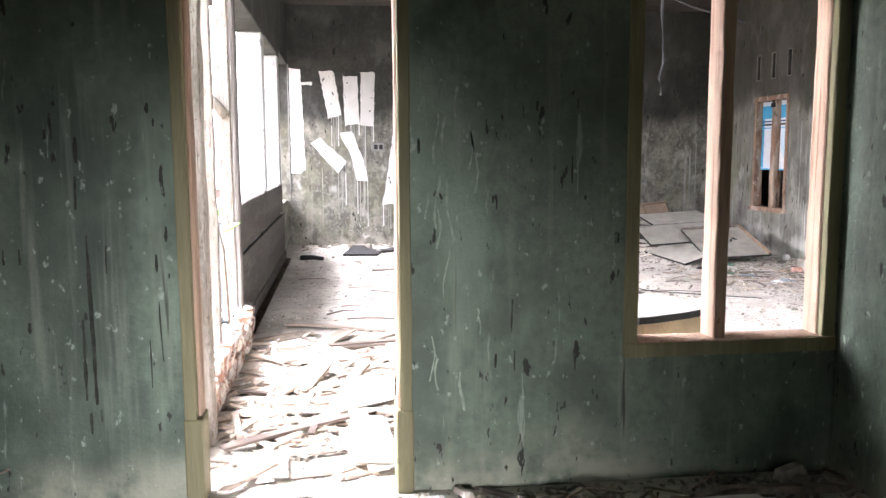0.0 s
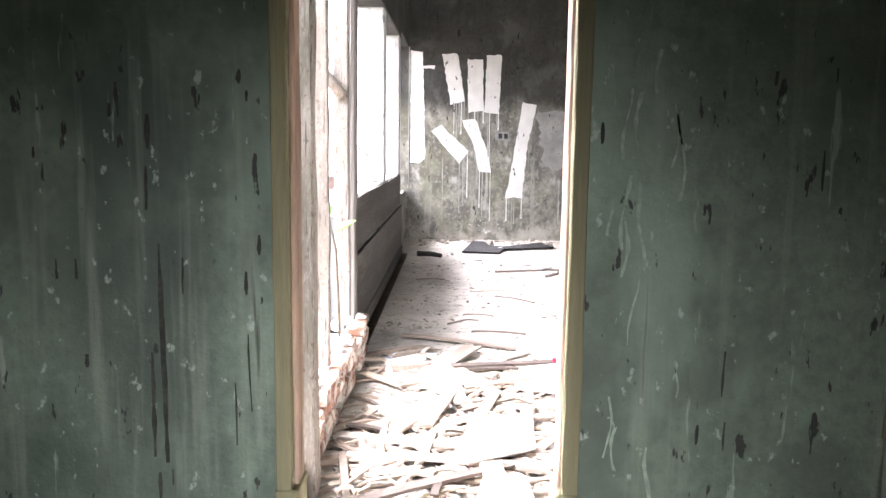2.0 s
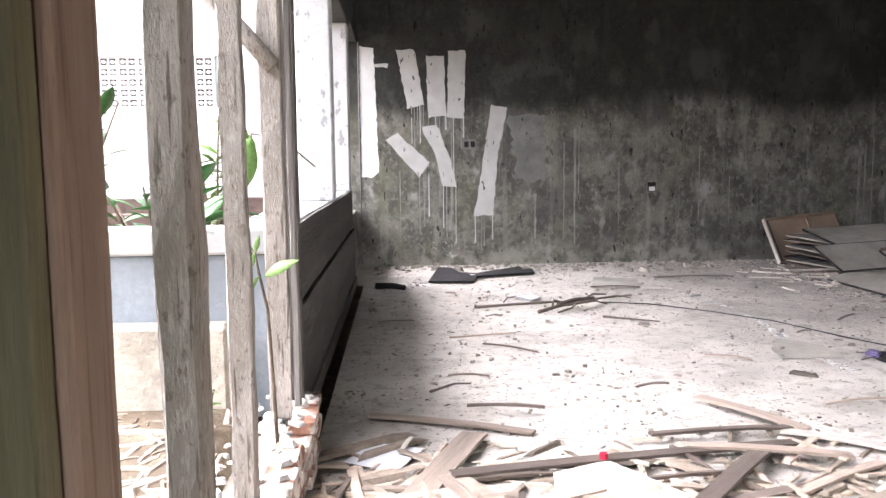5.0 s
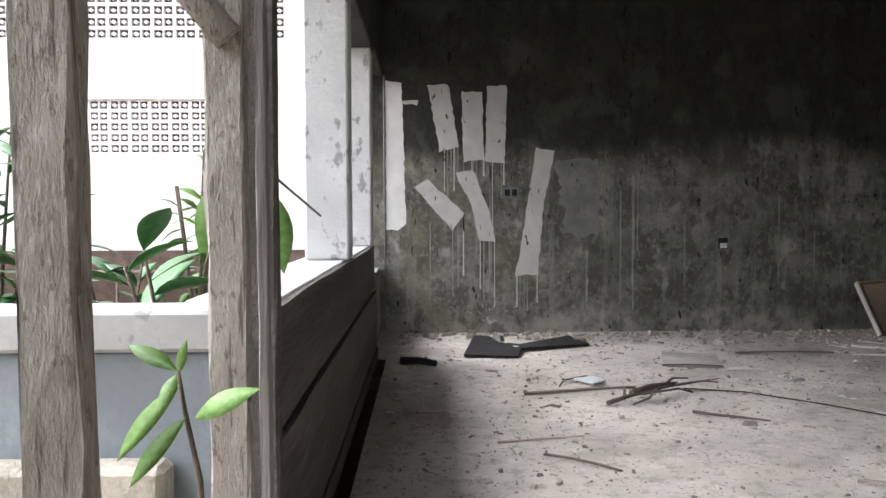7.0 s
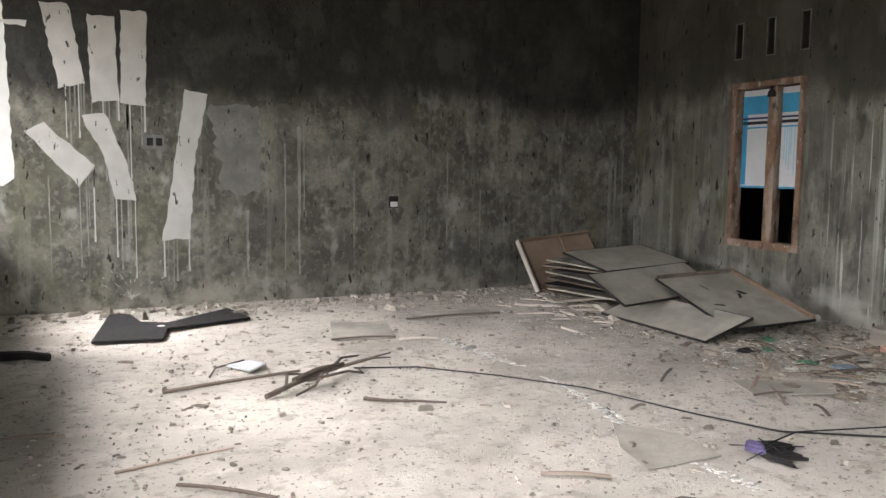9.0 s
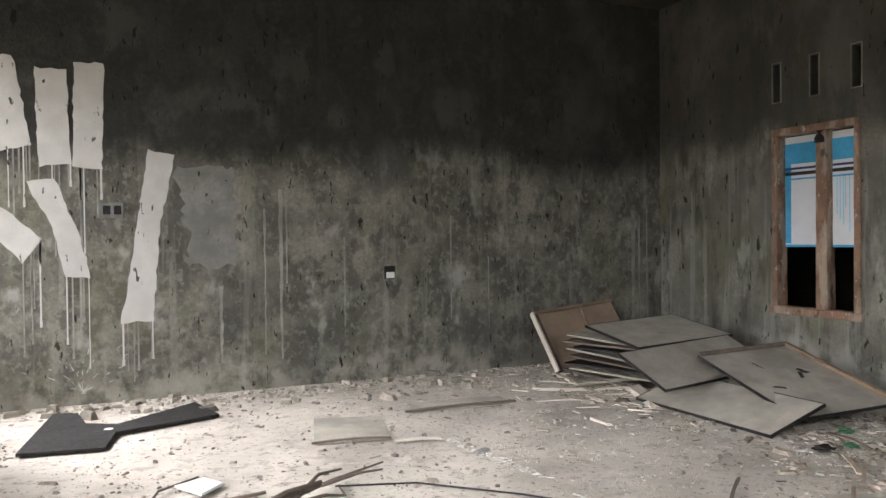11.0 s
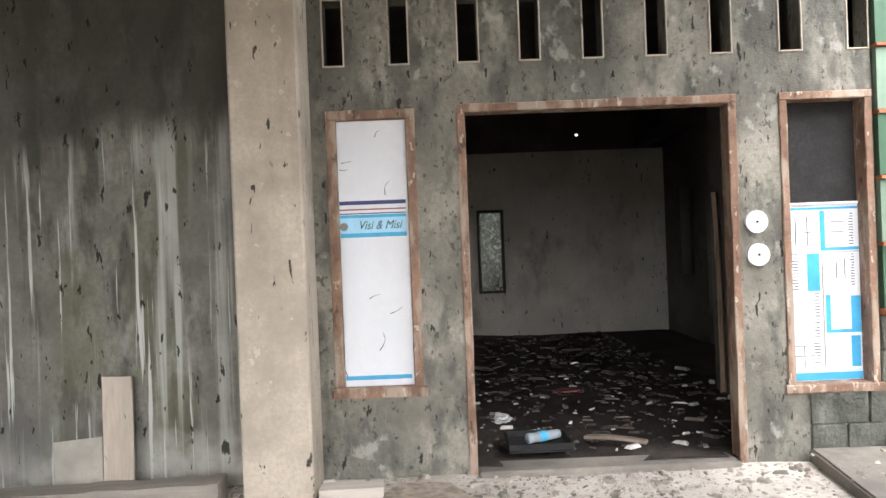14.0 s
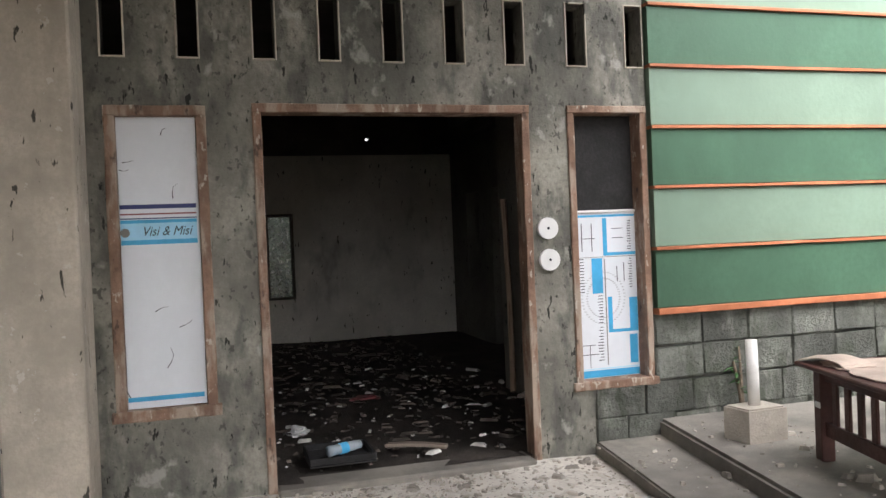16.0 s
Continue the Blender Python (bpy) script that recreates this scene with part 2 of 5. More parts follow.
m_plank = mat("grey_broken_plank", (0.38, 0.31, 0.25), 0.3, 4.0, 50, 0.88, 0.5, 60, "object", grain=GX, rand=0.35)
m_dplank = mat("dark_plank", (0.15, 0.12, 0.10), 0.3, 4.0, 50, 0.88, 0.5, 60, "object", grain=GX, rand=0.25)
m_pale = mat("pale_plywood", (0.62, 0.57, 0.5), 0.15, 3.0, 50, 0.85, 0.3, 60, "object", grain=GX, rand=0.12)
m_panel = mat("dusty_brown_panel", (0.38, 0.36, 0.31), 0.25, 2.5, 40, 0.85, 0.25, 50, "object", rand=0.12, layers=(
    ("dust", (0.52, 0.485, 0.42), 0.6, 3.0, (1, 1, 1), 0.5, 0.75),))
m_brown = mat("warm_brown_panel", (0.30, 0.225, 0.165), 0.22, 2.5, 40, 0.85, 0.25, 50, "object")
m_board = mat("stained_tan_board", (0.45, 0.395, 0.325), 0.22, 3.0, 50, 0.85, 0.3, 60, "object", grain=GX, layers=(
    ("smear", (0.05, 0.045, 0.035), 0.85, 16.0, (0.4, 1, 1), 0.66, 0.69),))
m_edge = mat("orange_panel_edge", (0.27, 0.195, 0.135), 0.25, 6.0, 50, 0.8, 0.3, 60, "object")
m_tan_wood = mat("pale_tan_wood", (0.46, 0.34, 0.22), 0.2, 5.0, 50, 0.75, 0.3, 60, "object", grain=GZ, layers=(
    ("knots", (0.16, 0.09, 0.05), 0.8, 12.0, (1, 1, 0.6), 0.70, 0.74),))
m_black = mat("black_charred_board", (0.022, 0.021, 0.021), 0.3, 5.0, 50, 0.8, 0.3, 50, "object")
m_white = mat("white_paint", (0.55, 0.545, 0.52), 0.1, 5.0, 40, 0.8, 0.15, 50, layers=(SMEAR2,))
# lighter copy of the white paint, with side light put into its colour
m_white_lit = mat("thick_white_paint", (0.78, 0.78, 0.76), 0.08, 5.0, 40, 0.8, 0.15, 50)
m_thin = mat("thin_grey_paint", (0.215, 0.215, 0.2), 0.25, 4.0, 30, 0.9, 0.2, 50, layers=(SMEAR2,))
m_banner = mat("white_printed_board", (0.66, 0.685, 0.71), 0.05, 2.0, 20, 0.45, 0.05, 30, layers=(
    ("grime", (0.04, 0.04, 0.04), 0.8, 14.0, (1, 1, 0.5), 0.745, 0.765),))
m_blue = mat("cyan_print", (0.06, 0.36, 0.62), 0.15, 4.0, 30, 0.5, 0.0)
m_pale_blue = mat("pale_cyan_print", (0.33, 0.62, 0.78), 0.1, 4.0, 30, 0.5, 0.0)
m_navy = mat("navy_print", (0.03, 0.04, 0.14), 0.1, 4.0, 30, 0.5, 0.0)
m_maroon = mat("maroon_print", (0.25, 0.08, 0.08), 0.1, 4.0, 30, 0.5, 0.0)
m_seal = mat("faint_grey_print", (0.42, 0.43, 0.44), 0.1, 4.0, 30, 0.5, 0.0)
m_ink = mat("black_print", (0.02, 0.02, 0.03), 0.1, 4.0, 30, 0.5, 0.0)
m_clad_d = mat("dark_green_board_paint", (0.050, 0.106, 0.066), 0.16, 1.2, 25, 0.5, 0.12, 30, layers=(
    ("chips", (0.7, 0.75, 0.7), 0.8, 9.0, S, 0.745, 0.77), ("fade", (0.07, 0.155, 0.095), 0.5, 1.4, S, 0.45, 0.75)))
m_clad_l = mat("pale_green_board_paint", (0.152, 0.214, 0.160), 0.12, 1.2, 25, 0.5, 0.12, 30, layers=(
    ("chips", (0.8, 0.85, 0.8), 0.8, 9.0, S, 0.745, 0.77), ("fade", (0.19, 0.28, 0.212), 0.5, 1.4, S, 0.45, 0.75)))
m_orange = mat("orange_batten_paint", (0.40, 0.14, 0.065), 0.25, 3.0, 40, 0.6, 0.15, 40)
m_block = mat("grey_concrete_block", (0.105, 0.11, 0.094), 0.4, 4.0, 40, 0.92, 0.9, 45, rand=0.35, layers=(
    ("pale", (0.27, 0.27, 0.24), 0.5, 5.0, S, 0.56, 0.7), ("moss", (0.05, 0.058, 0.04), 0.7, 7.0, S, 0.5, 0.66)))
m_mortar = mat("grey_mortar", (0.10, 0.10, 0.088), 0.2, 6.0, 50, 0.95, 0.6, 60)
m_step = mat("worn_dark_cement", (0.2, 0.185, 0.16), 0.28, 2.5, 40, 0.85, 0.35, 50, layers=(
    ("dust", (0.34, 0.31, 0.26), 0.6, 1.8, (1, 1, 1), 0.5, 0.72),))
m_cement = mat("cast_cement", (0.42, 0.38, 0.32), 0.15, 6.0, 50, 0.9, 0.4, 60)
m_pipe = mat("dirty_white_plastic", (0.68, 0.66, 0.62), 0.1, 8.0, 40, 0.5, 0.1, 40)
m_mahog = mat("dark_red_brown_timber", (0.075, 0.032, 0.026), 0.3, 6.0, 50, 0.55, 0.2, 60, "object")
m_top = mat("dusty_peeling_veneer", (0.50, 0.40, 0.33), 0.22, 4.0, 40, 0.8, 0.4, 40, "object")
m_brick = mat("flaking_red_brick", (0.36, 0.20, 0.14), 0.3, 9.0, 60, 0.92, 0.6, 60, rand=0.3, layers=(
    ("lime", (0.7, 0.66, 0.6), 0.9, 8.0, (1, 1, 1), 0.43, 0.55),))
m_mould = mat("black_mould", (0.030, 0.034, 0.026), 0.4, 20.0, 60, 0.9, 0.3, 60)
m_scrape = mat("pale_green_scrape", (0.22, 0.28, 0.215), 0.3, 20.0, 60, 0.9, 0.3, 60)
m_run = mat("lime_run", (0.27, 0.27, 0.24), 0.3, 6.0, 40, 0.9, 0.2, 50)
m_leaf = mat("fresh_green_leaf", (0.12, 0.22, 0.055), 0.25, 12.0, 60, 0.45, 0.1, 60, "object", rand=0.35)
m_leaf_d = mat("dark_green_leaf", (0.045, 0.135, 0.035), 0.3, 12.0, 60, 0.4, 0.1, 60, "object", rand=0.35)
m_stem = mat("brown_stem", (0.13, 0.10, 0.07), 0.3, 20.0, 60, 0.85, 0.3, 60, "object")
m_breeze = mat("white_breeze_block", (0.72, 0.71, 0.69), 0.08, 3.0, 30, 0.85, 0.2, 40, rand=0.08)
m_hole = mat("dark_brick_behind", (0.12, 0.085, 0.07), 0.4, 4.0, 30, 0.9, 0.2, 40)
m_louvre = mat("grey_green_glass_slat", (0.26, 0.31, 0.3), 0.15, 4.0, 30, 0.25, 0.0)
m_metal = mat("galvanised_box", (0.2, 0.2, 0.19), 0.2, 20.0, 60, 0.5, 0.1, 60, metal=0.7)
m_plastic = mat("white_plastic", (0.72, 0.72, 0.7), 0.05, 10.0, 40, 0.4, 0.0)
m_cable = mat("black_rubber_cable", (0.02, 0.02, 0.02), 0.2, 20.0, 60, 0.6, 0.0)
m_chip = mat("rubble_chips", (0.34, 0.31, 0.265), 0.25, 20.0, 80, 0.92, 0.3, 80, island=0.45)
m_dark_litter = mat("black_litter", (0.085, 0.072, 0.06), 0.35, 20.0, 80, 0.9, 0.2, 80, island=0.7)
m_litter = mat("brown_litter", (0.25, 0.215, 0.172), 0.35, 20.0, 80, 0.9, 0.2, 80, island=0.7)
m_splinter = mat("wood_splinters", (0.40, 0.33, 0.26), 0.25, 14.0, 80, 0.9, 0.3, 80, island=0.55)
m_pale_trash = mat("pale_trash", (0.55, 0.54, 0.5), 0.2, 9.0, 40, 0.7, 0.2, 40, island=0.5)
m_green_p = mat("green_plastic", (0.05, 0.17, 0.09), 0.2, 9.0, 40, 0.4, 0.1, 40)
m_blue_p = mat("faded_blue_plastic", (0.22, 0.30, 0.37), 0.2, 9.0, 40, 0.45, 0.1, 40)
m_pink_p = mat("faded_pink_plastic", (0.62, 0.38, 0.30), 0.2, 9.0, 40, 0.6, 0.1, 40)
m_tan_p = mat("orange_brown_litter", (0.28, 0.215, 0.16), 0.3, 9.0, 40, 0.7, 0.1, 40)
m_purple = mat("purple_cloth", (0.13, 0.105, 0.21), 0.3, 9.0, 40, 0.9, 0.2, 40)
m_red = mat("red_plastic", (0.5, 0.02, 0.05), 0.1, 9.0, 40, 0.4, 0.0)
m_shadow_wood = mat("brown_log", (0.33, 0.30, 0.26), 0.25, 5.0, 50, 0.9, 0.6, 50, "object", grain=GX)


def clear_plastic():
    m = mat("scuffed_clear_plastic", (0.7, 0.78, 0.82), 0.1, 9.0, 40, 0.2, 0.05, 40)
    m.node_tree.nodes["Principled BSDF"].inputs["Transmission Weight"].default_value = 0.6
    return m


m_clear = clear_plastic()


def dirty_glass():
    m = mat("dirty_dark_glass", (0.03, 0.038, 0.03), 0.6, 9.0, 20, 0.3, 0.0, spec=0.08)
    m.node_tree.nodes["Principled BSDF"].inputs["Transmission Weight"].default_value = 0.85
    return m


m_glass = dirty_glass()


# ---- building blocks ----
def finish(name, bm, material, smooth=False):
    me = bpy.data.meshes.new(name)
    bm.normal_update()
    bm.to_mesh(me)
    bm.free()
    me.materials.append(material)
    if smooth:
        for p in me.polygons:
            p.use_smooth = True
    return me


def thing(name, bm, material, label, category, m=None, group="", kind="", smooth=False):
    ob = new(name, finish(name, bm, material, smooth) if bm is not None else None)
    if m is not None:
        ob.matrix_world = m
    return tagged(ob, label, category, group, kind)


def part(name, bm, material, parent, label="", m=None, smooth=False):
    ob = new(name, bm if isinstance(bm, bpy.types.Mesh) else finish(name, bm, material, smooth))
    ob.parent = parent
    if m is not None:
        ob.matrix_basis = m
    if label:
        ob["label"] = label
    return ob


def box(x0, x1, y0, y1, z0, z1, bevel=0.0, bm=None):
    b = bmesh.new()
    r = bmesh.ops.create_cube(b, size=1.0)
    for v in r["verts"]:
        v.co = Vector((x0 + (v.co.x + .5) * (x1 - x0), y0 + (v.co.y + .5) * (y1 - y0), z0 + (v.co.z + .5) * (z1 - z0)))
    if bevel:
        bmesh.ops.bevel(b, geom=b.edges[:], offset=bevel, segments=1, affect='EDGES')
    if bm is None:
        return b
    me = bpy.data.meshes.new("t")
    b.to_mesh(me)
    b.free()
    bm.from_mesh(me)
    bpy.data.meshes.remove(me)
    return bm


def slab(length, width, thick, rng, nseg=6, ragged=0.12, bow=0.01):
    """A worn board along x: uneven sides, broken ends."""
    b = bmesh.new()
    rings = []
    for i in range(nseg + 1):
        f = i / nseg
        x = (f - .5) * length
        w0 = -width / 2 * (1 - ragged * rng.random())
        w1 = width / 2 * (1 - ragged * rng.random())
        dz = bow * math.sin(f * 3.1) + (rng.random() - .5) * thick * .12
        e0 = e1 = 0.0
        if i in (0, nseg):
            e0, e1 = (rng.random() - .5) * width * ragged * 3, (rng.random() - .5) * width * ragged * 3
        pts = ((x + e0, w0, dz), (x + e1, w1, dz), (x + e1, w1, dz + thick), (x + e0, w0, dz + thick))
        rings.append([b.verts.new(p) for p in pts])
    for a, c in zip(rings, rings[1:]):
        for k in range(4):
            b.faces.new((a[k], a[(k + 1) % 4], c[(k + 1) % 4], c[k]))
    b.faces.new(rings[0][::-1])
    b.faces.new(rings[-1])
    bmesh.ops.recalc_face_normals(b, faces=b.faces[:])
    return b


def tube(points, radius, sides=6, taper=1.0):
    b = bmesh.new()
    pts = [Vector(p) for p in points]
    rings = []
    for i, p in enumerate(pts):
        d = (pts[min(i + 1, len(pts) - 1)] - pts[max(i - 1, 0)]).normalized()
        q = d.to_track_quat('Z', 'Y').to_matrix()
        r = radius * (1 + (taper - 1) * i / max(1, len(pts) - 1))
        rings.append([b.verts.new(p + q @ Vector((math.cos(k * math.tau / sides) * r, math.sin(k * math.tau / sides) * r, 0)))
                      for k in range(sides)])
    for a, c in zip(rings, rings[1:]):
        for k in range(sides):
            b.faces.new((a[k], a[(k + 1) % sides], c[(k + 1) % sides], c[k]))
    b.faces.new(rings[0][::-1])
    b.faces.new(rings[-1])
    return b


def wall(name, axis, at, thick, u0, u1, z0, z1, holes, material, label, rough=0.0):
    """A wall across x or y from at to at + thick, with openings (u0, u1, z0, z1) cut right through it."""
    us = sorted({u0, u1, *[h[0] for h in holes], *[h[1] for h in holes]})
    zs = sorted({z0, z1, *[h[2] for h in holes], *[h[3] for h in holes]})
    us = [u for u in us if u0 <= u <= u1]
    zs = [z for z in zs if z0 <= z <= z1]
    b = bmesh.new()
    cache = {}

    def vert(i, k, s):
        key = (i, k, s)
        if key not in cache:
            d = at + (thick if s else 0)
            cache[key] = b.verts.new((us[i], d, zs[k]) if axis == 'y' else (d, us[i], zs[k]))
        return cache[key]

    def solid(i, k):
        if not (0 <= i < len(us) - 1 and 0 <= k < len(zs) - 1):
            return False
        u, z = (us[i] + us[i + 1]) / 2, (zs[k] + zs[k + 1]) / 2
        return not any(h[0] < u < h[1] and h[2] < z < h[3] for h in holes)

    for i in range(len(us) - 1):
        for k in range(len(zs) - 1):
            if not solid(i, k):
                continue
            for s in (0, 1):
                b.faces.new([vert(i, k, s), vert(i + 1, k, s), vert(i + 1, k + 1, s), vert(i, k + 1, s)])
            for di, dk, e in ((-1, 0, ((i, k), (i, k + 1))), (1, 0, ((i + 1, k), (i + 1, k + 1))),
                              (0, -1, ((i, k), (i + 1, k))), (0, 1, ((i, k + 1), (i + 1, k + 1)))):
                if not solid(i + di, k + dk):
                    b.faces.new([vert(*e[0], 0), vert(*e[1], 0), vert(*e[1], 1), vert(*e[0], 1)])
    bmesh.ops.recalc_face_normals(b, faces=b.faces[:])
    return thing(name, b, material, label, "wall", kind="structure")


def block(name, x0, x1, y0, y1, z0, z1, material, label, category, bevel=0.006):
    return thing(name, box(x0, x1, y0, y1, z0, z1, bevel), material, label, category, kind="structure")


def worn_bar(axis, a0, a1, c0, c1, d0, d1, rng, seg=8, wob=0.004):
    """A squared timber along an axis with slightly uneven, chamfered edges."""
    L = a1 - a0
    b = bmesh.new()
    ch = min(c1 - c0, d1 - d0) * .1
    prof = ((c0 + ch, d0), (c1 - ch, d0), (c1, d0 + ch), (c1, d1 - ch), (c1 - ch, d1), (c0 + ch, d1), (c0, d1 - ch), (c0, d0 + ch))
    rings = []
    for i in range(seg + 1):
        t = a0 + L * i / seg
        ring = []
        for c, d in prof:
            c2, d2 = c + (rng.random() - .5) * wob * 2, d + (rng.random() - .5) * wob * 2
            ring.append(b.verts.new({'x': (t, c2, d2), 'y': (c2, t, d2), 'z': (c2, d2, t)}[axis]))
        rings.append(ring)
    for p, q in zip(rings, rings[1:]):
        for k in range(8):
            b.faces.new((p[k], p[(k + 1) % 8], q[(k + 1) % 8], q[k]))
    b.faces.new(rings[0][::-1])
    b.faces.new(rings[-1])
    bmesh.ops.recalc_face_normals(b, faces=b.faces[:])
    return b


RNG = random.Random(7)

# ---- the green room ----
wall("wall_green", 'y', 3.78, 0.14, -2.2, 2.46, -0.05, 3.7,
     [(-0.590, 0.335, -0.05, 2.17), (1.246, 2.215, 0.56, 2.17)], m_green, "stained dark green plaster wall with a door and a window opening")
wall("wall_green_west", 'x', -2.34, 0.14, -0.7, 3.92, -0.05, 3.2, [], m_green, "stained dark green plaster side wall")
wall("wall_green_east", 'x', 2.225, 0.14, -0.7, 3.78, -0.05, 3.7, [], m_green, "stained dark green plaster side wall")
# unseen back wall; its low opening is added to let fill light in
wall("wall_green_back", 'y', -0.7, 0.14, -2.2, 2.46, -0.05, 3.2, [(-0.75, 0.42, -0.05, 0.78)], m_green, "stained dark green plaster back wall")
block("ceiling_green_room", -2.4, 2.6, -0.8, 3.78, 3.0, 3.1, m_ceiling, "dark boarded ceiling of the green room", "ceiling", 0)


def dusty_floor(name, x0, x1, y0, y1, z, material, label, step=0.25, amp=0.012):
    b = bmesh.new()
    nx, ny = max(1, int((x1 - x0) / step)), max(1, int((y1 - y0) / step))
    g = [[b.verts.new((x0 + (x1 - x0) * i / nx, y0 + (y1 - y0) * k / ny,
                       z + amp * noise.noise(Vector((i * .45, k * .45, z * 9))))) for k in range(ny + 1)] for i in range(nx + 1)]
    for i in range(nx):
        for k in range(ny):
            b.faces.new((g[i][k], g[i + 1][k], g[i + 1][k + 1], g[i][k + 1]))
    return thing(name, b, material, label, "floor", kind="structure", smooth=True)


dusty_floor("floor_green_room", -2.2, 2.46, -0.8, 3.80, 0.0, m_floor, "dusty littered cement floor of the green room")
dusty_floor("floor_hall", -0.66, 6.10, 3.80, 13.24, 0.0, m_floor, "dusty cement hall floor strewn with rubble", 0.2)

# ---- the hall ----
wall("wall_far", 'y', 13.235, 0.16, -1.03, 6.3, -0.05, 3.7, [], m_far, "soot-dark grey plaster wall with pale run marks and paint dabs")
dusty_floor("floor_side_door", -2.4, -0.66, 11.66, 13.24, 0.0, m_floor, "dusty cement at the side doorway")
block("wall_parapet_end", -1.02, -0.80, 11.722, 13.233, -0.05, 0.72, m_far, "low grey plastered parapet beside the far wall", "parapet", 0.008)
block("wall_side_jamb", -1.02, -0.775, 11.625, 11.72, -0.05, 2.75, m_column, "flaking white door jamb at the end of the parapet", "jamb", 0.01)
thing("conduit", tube([(-0.745, 13.222, 0.03), (-0.747, 13.222, 1.2), (-0.744, 13.222, 2.8)], 0.011, 8), m_metal, "thin grey conduit running down the far wall", "conduit")
U = [(7.655, 7.765), (7.275, 7.38), (6.865, 6.98), (6.505, 6.615), (6.135, 6.245), (5.76, 5.873), (5.38, 5.495), (4.965, 5.09), (4.572, 4.685)]
VV = [(11.605, 11.69), (11.20, 11.285), (10.795, 10.88)]
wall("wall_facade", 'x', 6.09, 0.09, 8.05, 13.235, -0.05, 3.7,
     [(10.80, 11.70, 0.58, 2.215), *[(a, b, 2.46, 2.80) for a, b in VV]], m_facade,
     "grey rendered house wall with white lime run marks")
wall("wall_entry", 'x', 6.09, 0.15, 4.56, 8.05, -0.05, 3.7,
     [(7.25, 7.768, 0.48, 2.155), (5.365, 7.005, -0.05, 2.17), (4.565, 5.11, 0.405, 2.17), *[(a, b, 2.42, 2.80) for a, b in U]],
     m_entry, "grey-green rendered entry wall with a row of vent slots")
block("wall_clad_backing", 6.10, 6.24, -1.5, 4.555, -0.05, 3.7, m_mortar, "mortared wall behind cladding and concrete blocks", "wall", 0)
block("wall_pillar", 5.70, 6.085, 7.855, 8.235, -0.03, 3.7, m_pillar, "tan rendered square pillar with dark smears", "pillar", 0.012)
# ceiling is out of view; left open at the front right to admit sky light
cb = box(-1.3, 2.4, 3.6, 4.6, 3.7, 3.8)
box(-1.3, 6.3, 4.6, 13.45, 3.7, 3.8, 0, cb)
# unseen eave, added to cut sky light on the floor by the fence
box(-2.3, -1.3, 6.6, 13.45, 3.7, 3.8, 0, cb)
thing("ceiling_hall", cb, m_ceiling, "dark boarded ceiling above the hall", "ceiling", kind="structure")
block("wall_lintel", -1.03, -0.755, 6.93, 11.62, 2.72, 3.7, m_far, "dark concrete beam above the open side of the hall", "beam", 0.01)
block("wall_lintel_side", -1.03, -0.755, 11.62, 13.235, 2.80, 3.7, m_far, "dark concrete beam above the side doorway", "beam", 0.01)

# parapet with columns and an inner face of boards
block("wall_parapet", -1.05, -0.80, 7.14, 11.62, -0.05, 1.0, m_planter, "low rendered parapet along the open side", "parapet", 0.01)
block("trim_parapet_coping", -1.09, -0.79, 7.14, 11.62, 1.0, 1.03, m_coping, "flaking white coping on the parapet", "coping", 0.006)
for y0, y1 in ((9.34, 9.60), (11.36, 11.617)):
    block("wall_column", -1.03, -0.765, y0, y1, 1.03, 2.72, m_column, "flaking white square column standing on the parapet", "column", 0.012)

fence = tagged(new("board_fence"), "dark weathered board lining on the inside of the parapet", "fence")
for z0, z1, y0, y1, dx in ((0.645, 1.025, 6.76, 11.60, 0.0), (0.11, 0.62, 6.72, 11.66, 0.012), (0.0, 0.10, 6.78, 11.72, 0.022)):
    part("board", worn_bar('y', y0, y1, -0.785 + dx, -0.758 + dx, z0, z1, RNG, 16, 0.004), m_fence, fence)
part("batten", worn_bar('z', 0.03, 1.02, -0.80, -0.786, 6.80, 6.90, RNG, 5), m_fence, fence)
part("batten", worn_bar('z', 0.03, 1.02, -0.80, -0.786, 9.0, 9.1, RNG, 5), m_fence, fence)

# brick kerb under the open doorway
kerb = tagged(new("wall_kerb"), "low broken brick kerb with crumbling lime plaster", "kerb", kind="structure")
part("core", box(-0.93, -0.69, 3.95, 6.74, -0.04, 0.13, 0.01), m_rubble, kerb)


def post(name, x0, x1, y0, y1, z0, z1, label, seed):
    r = random.Random(seed)
    return thing(name, worn_bar('z', z0, z1, x0, x1, y0, y1, r, 22, 0.005), m_post, label, "post")


post("timber_post", -0.650, -0.585, 4.43, 4.52, 0.005, 3.69, "silver-grey weathered timber post on the brick kerb", 1)
post("timber_post", -0.756, -0.688, 5.42, 5.475, 0.28, 3.69, "silver-grey weathered timber post with knots beside the sapling", 2)
post("timber_post", -0.804, -0.715, 6.36, 6.42, 0.28, 3.69, "broad weathered timber post at the end of the fence", 3)
thing("slim_post", worn_bar('z', 0.28, 3.69, -0.722, -0.697, 6.52, 6.56, random.Random(4), 18, 0.002), m_slim,
      "slim weathered grey post joined to the fence end", "post")
thing("slim_post", worn_bar('z', 0.02, 3.69, -0.79, -0.700, 6.66, 6.72, random.Random(5), 18, 0.003), m_fence,
      "slim dark grey post carrying the fence boards", "post")
thing("brace_pole", tube([(-0.74, 6.34, 1.70), (-0.85, 6.34, 1.83), (-1.02, 6.35, 2.02), (-1.2, 6.36, 2.24)], 0.035, 10), m_post,
      "round timber brace propped against the post", "pole", smooth=True)


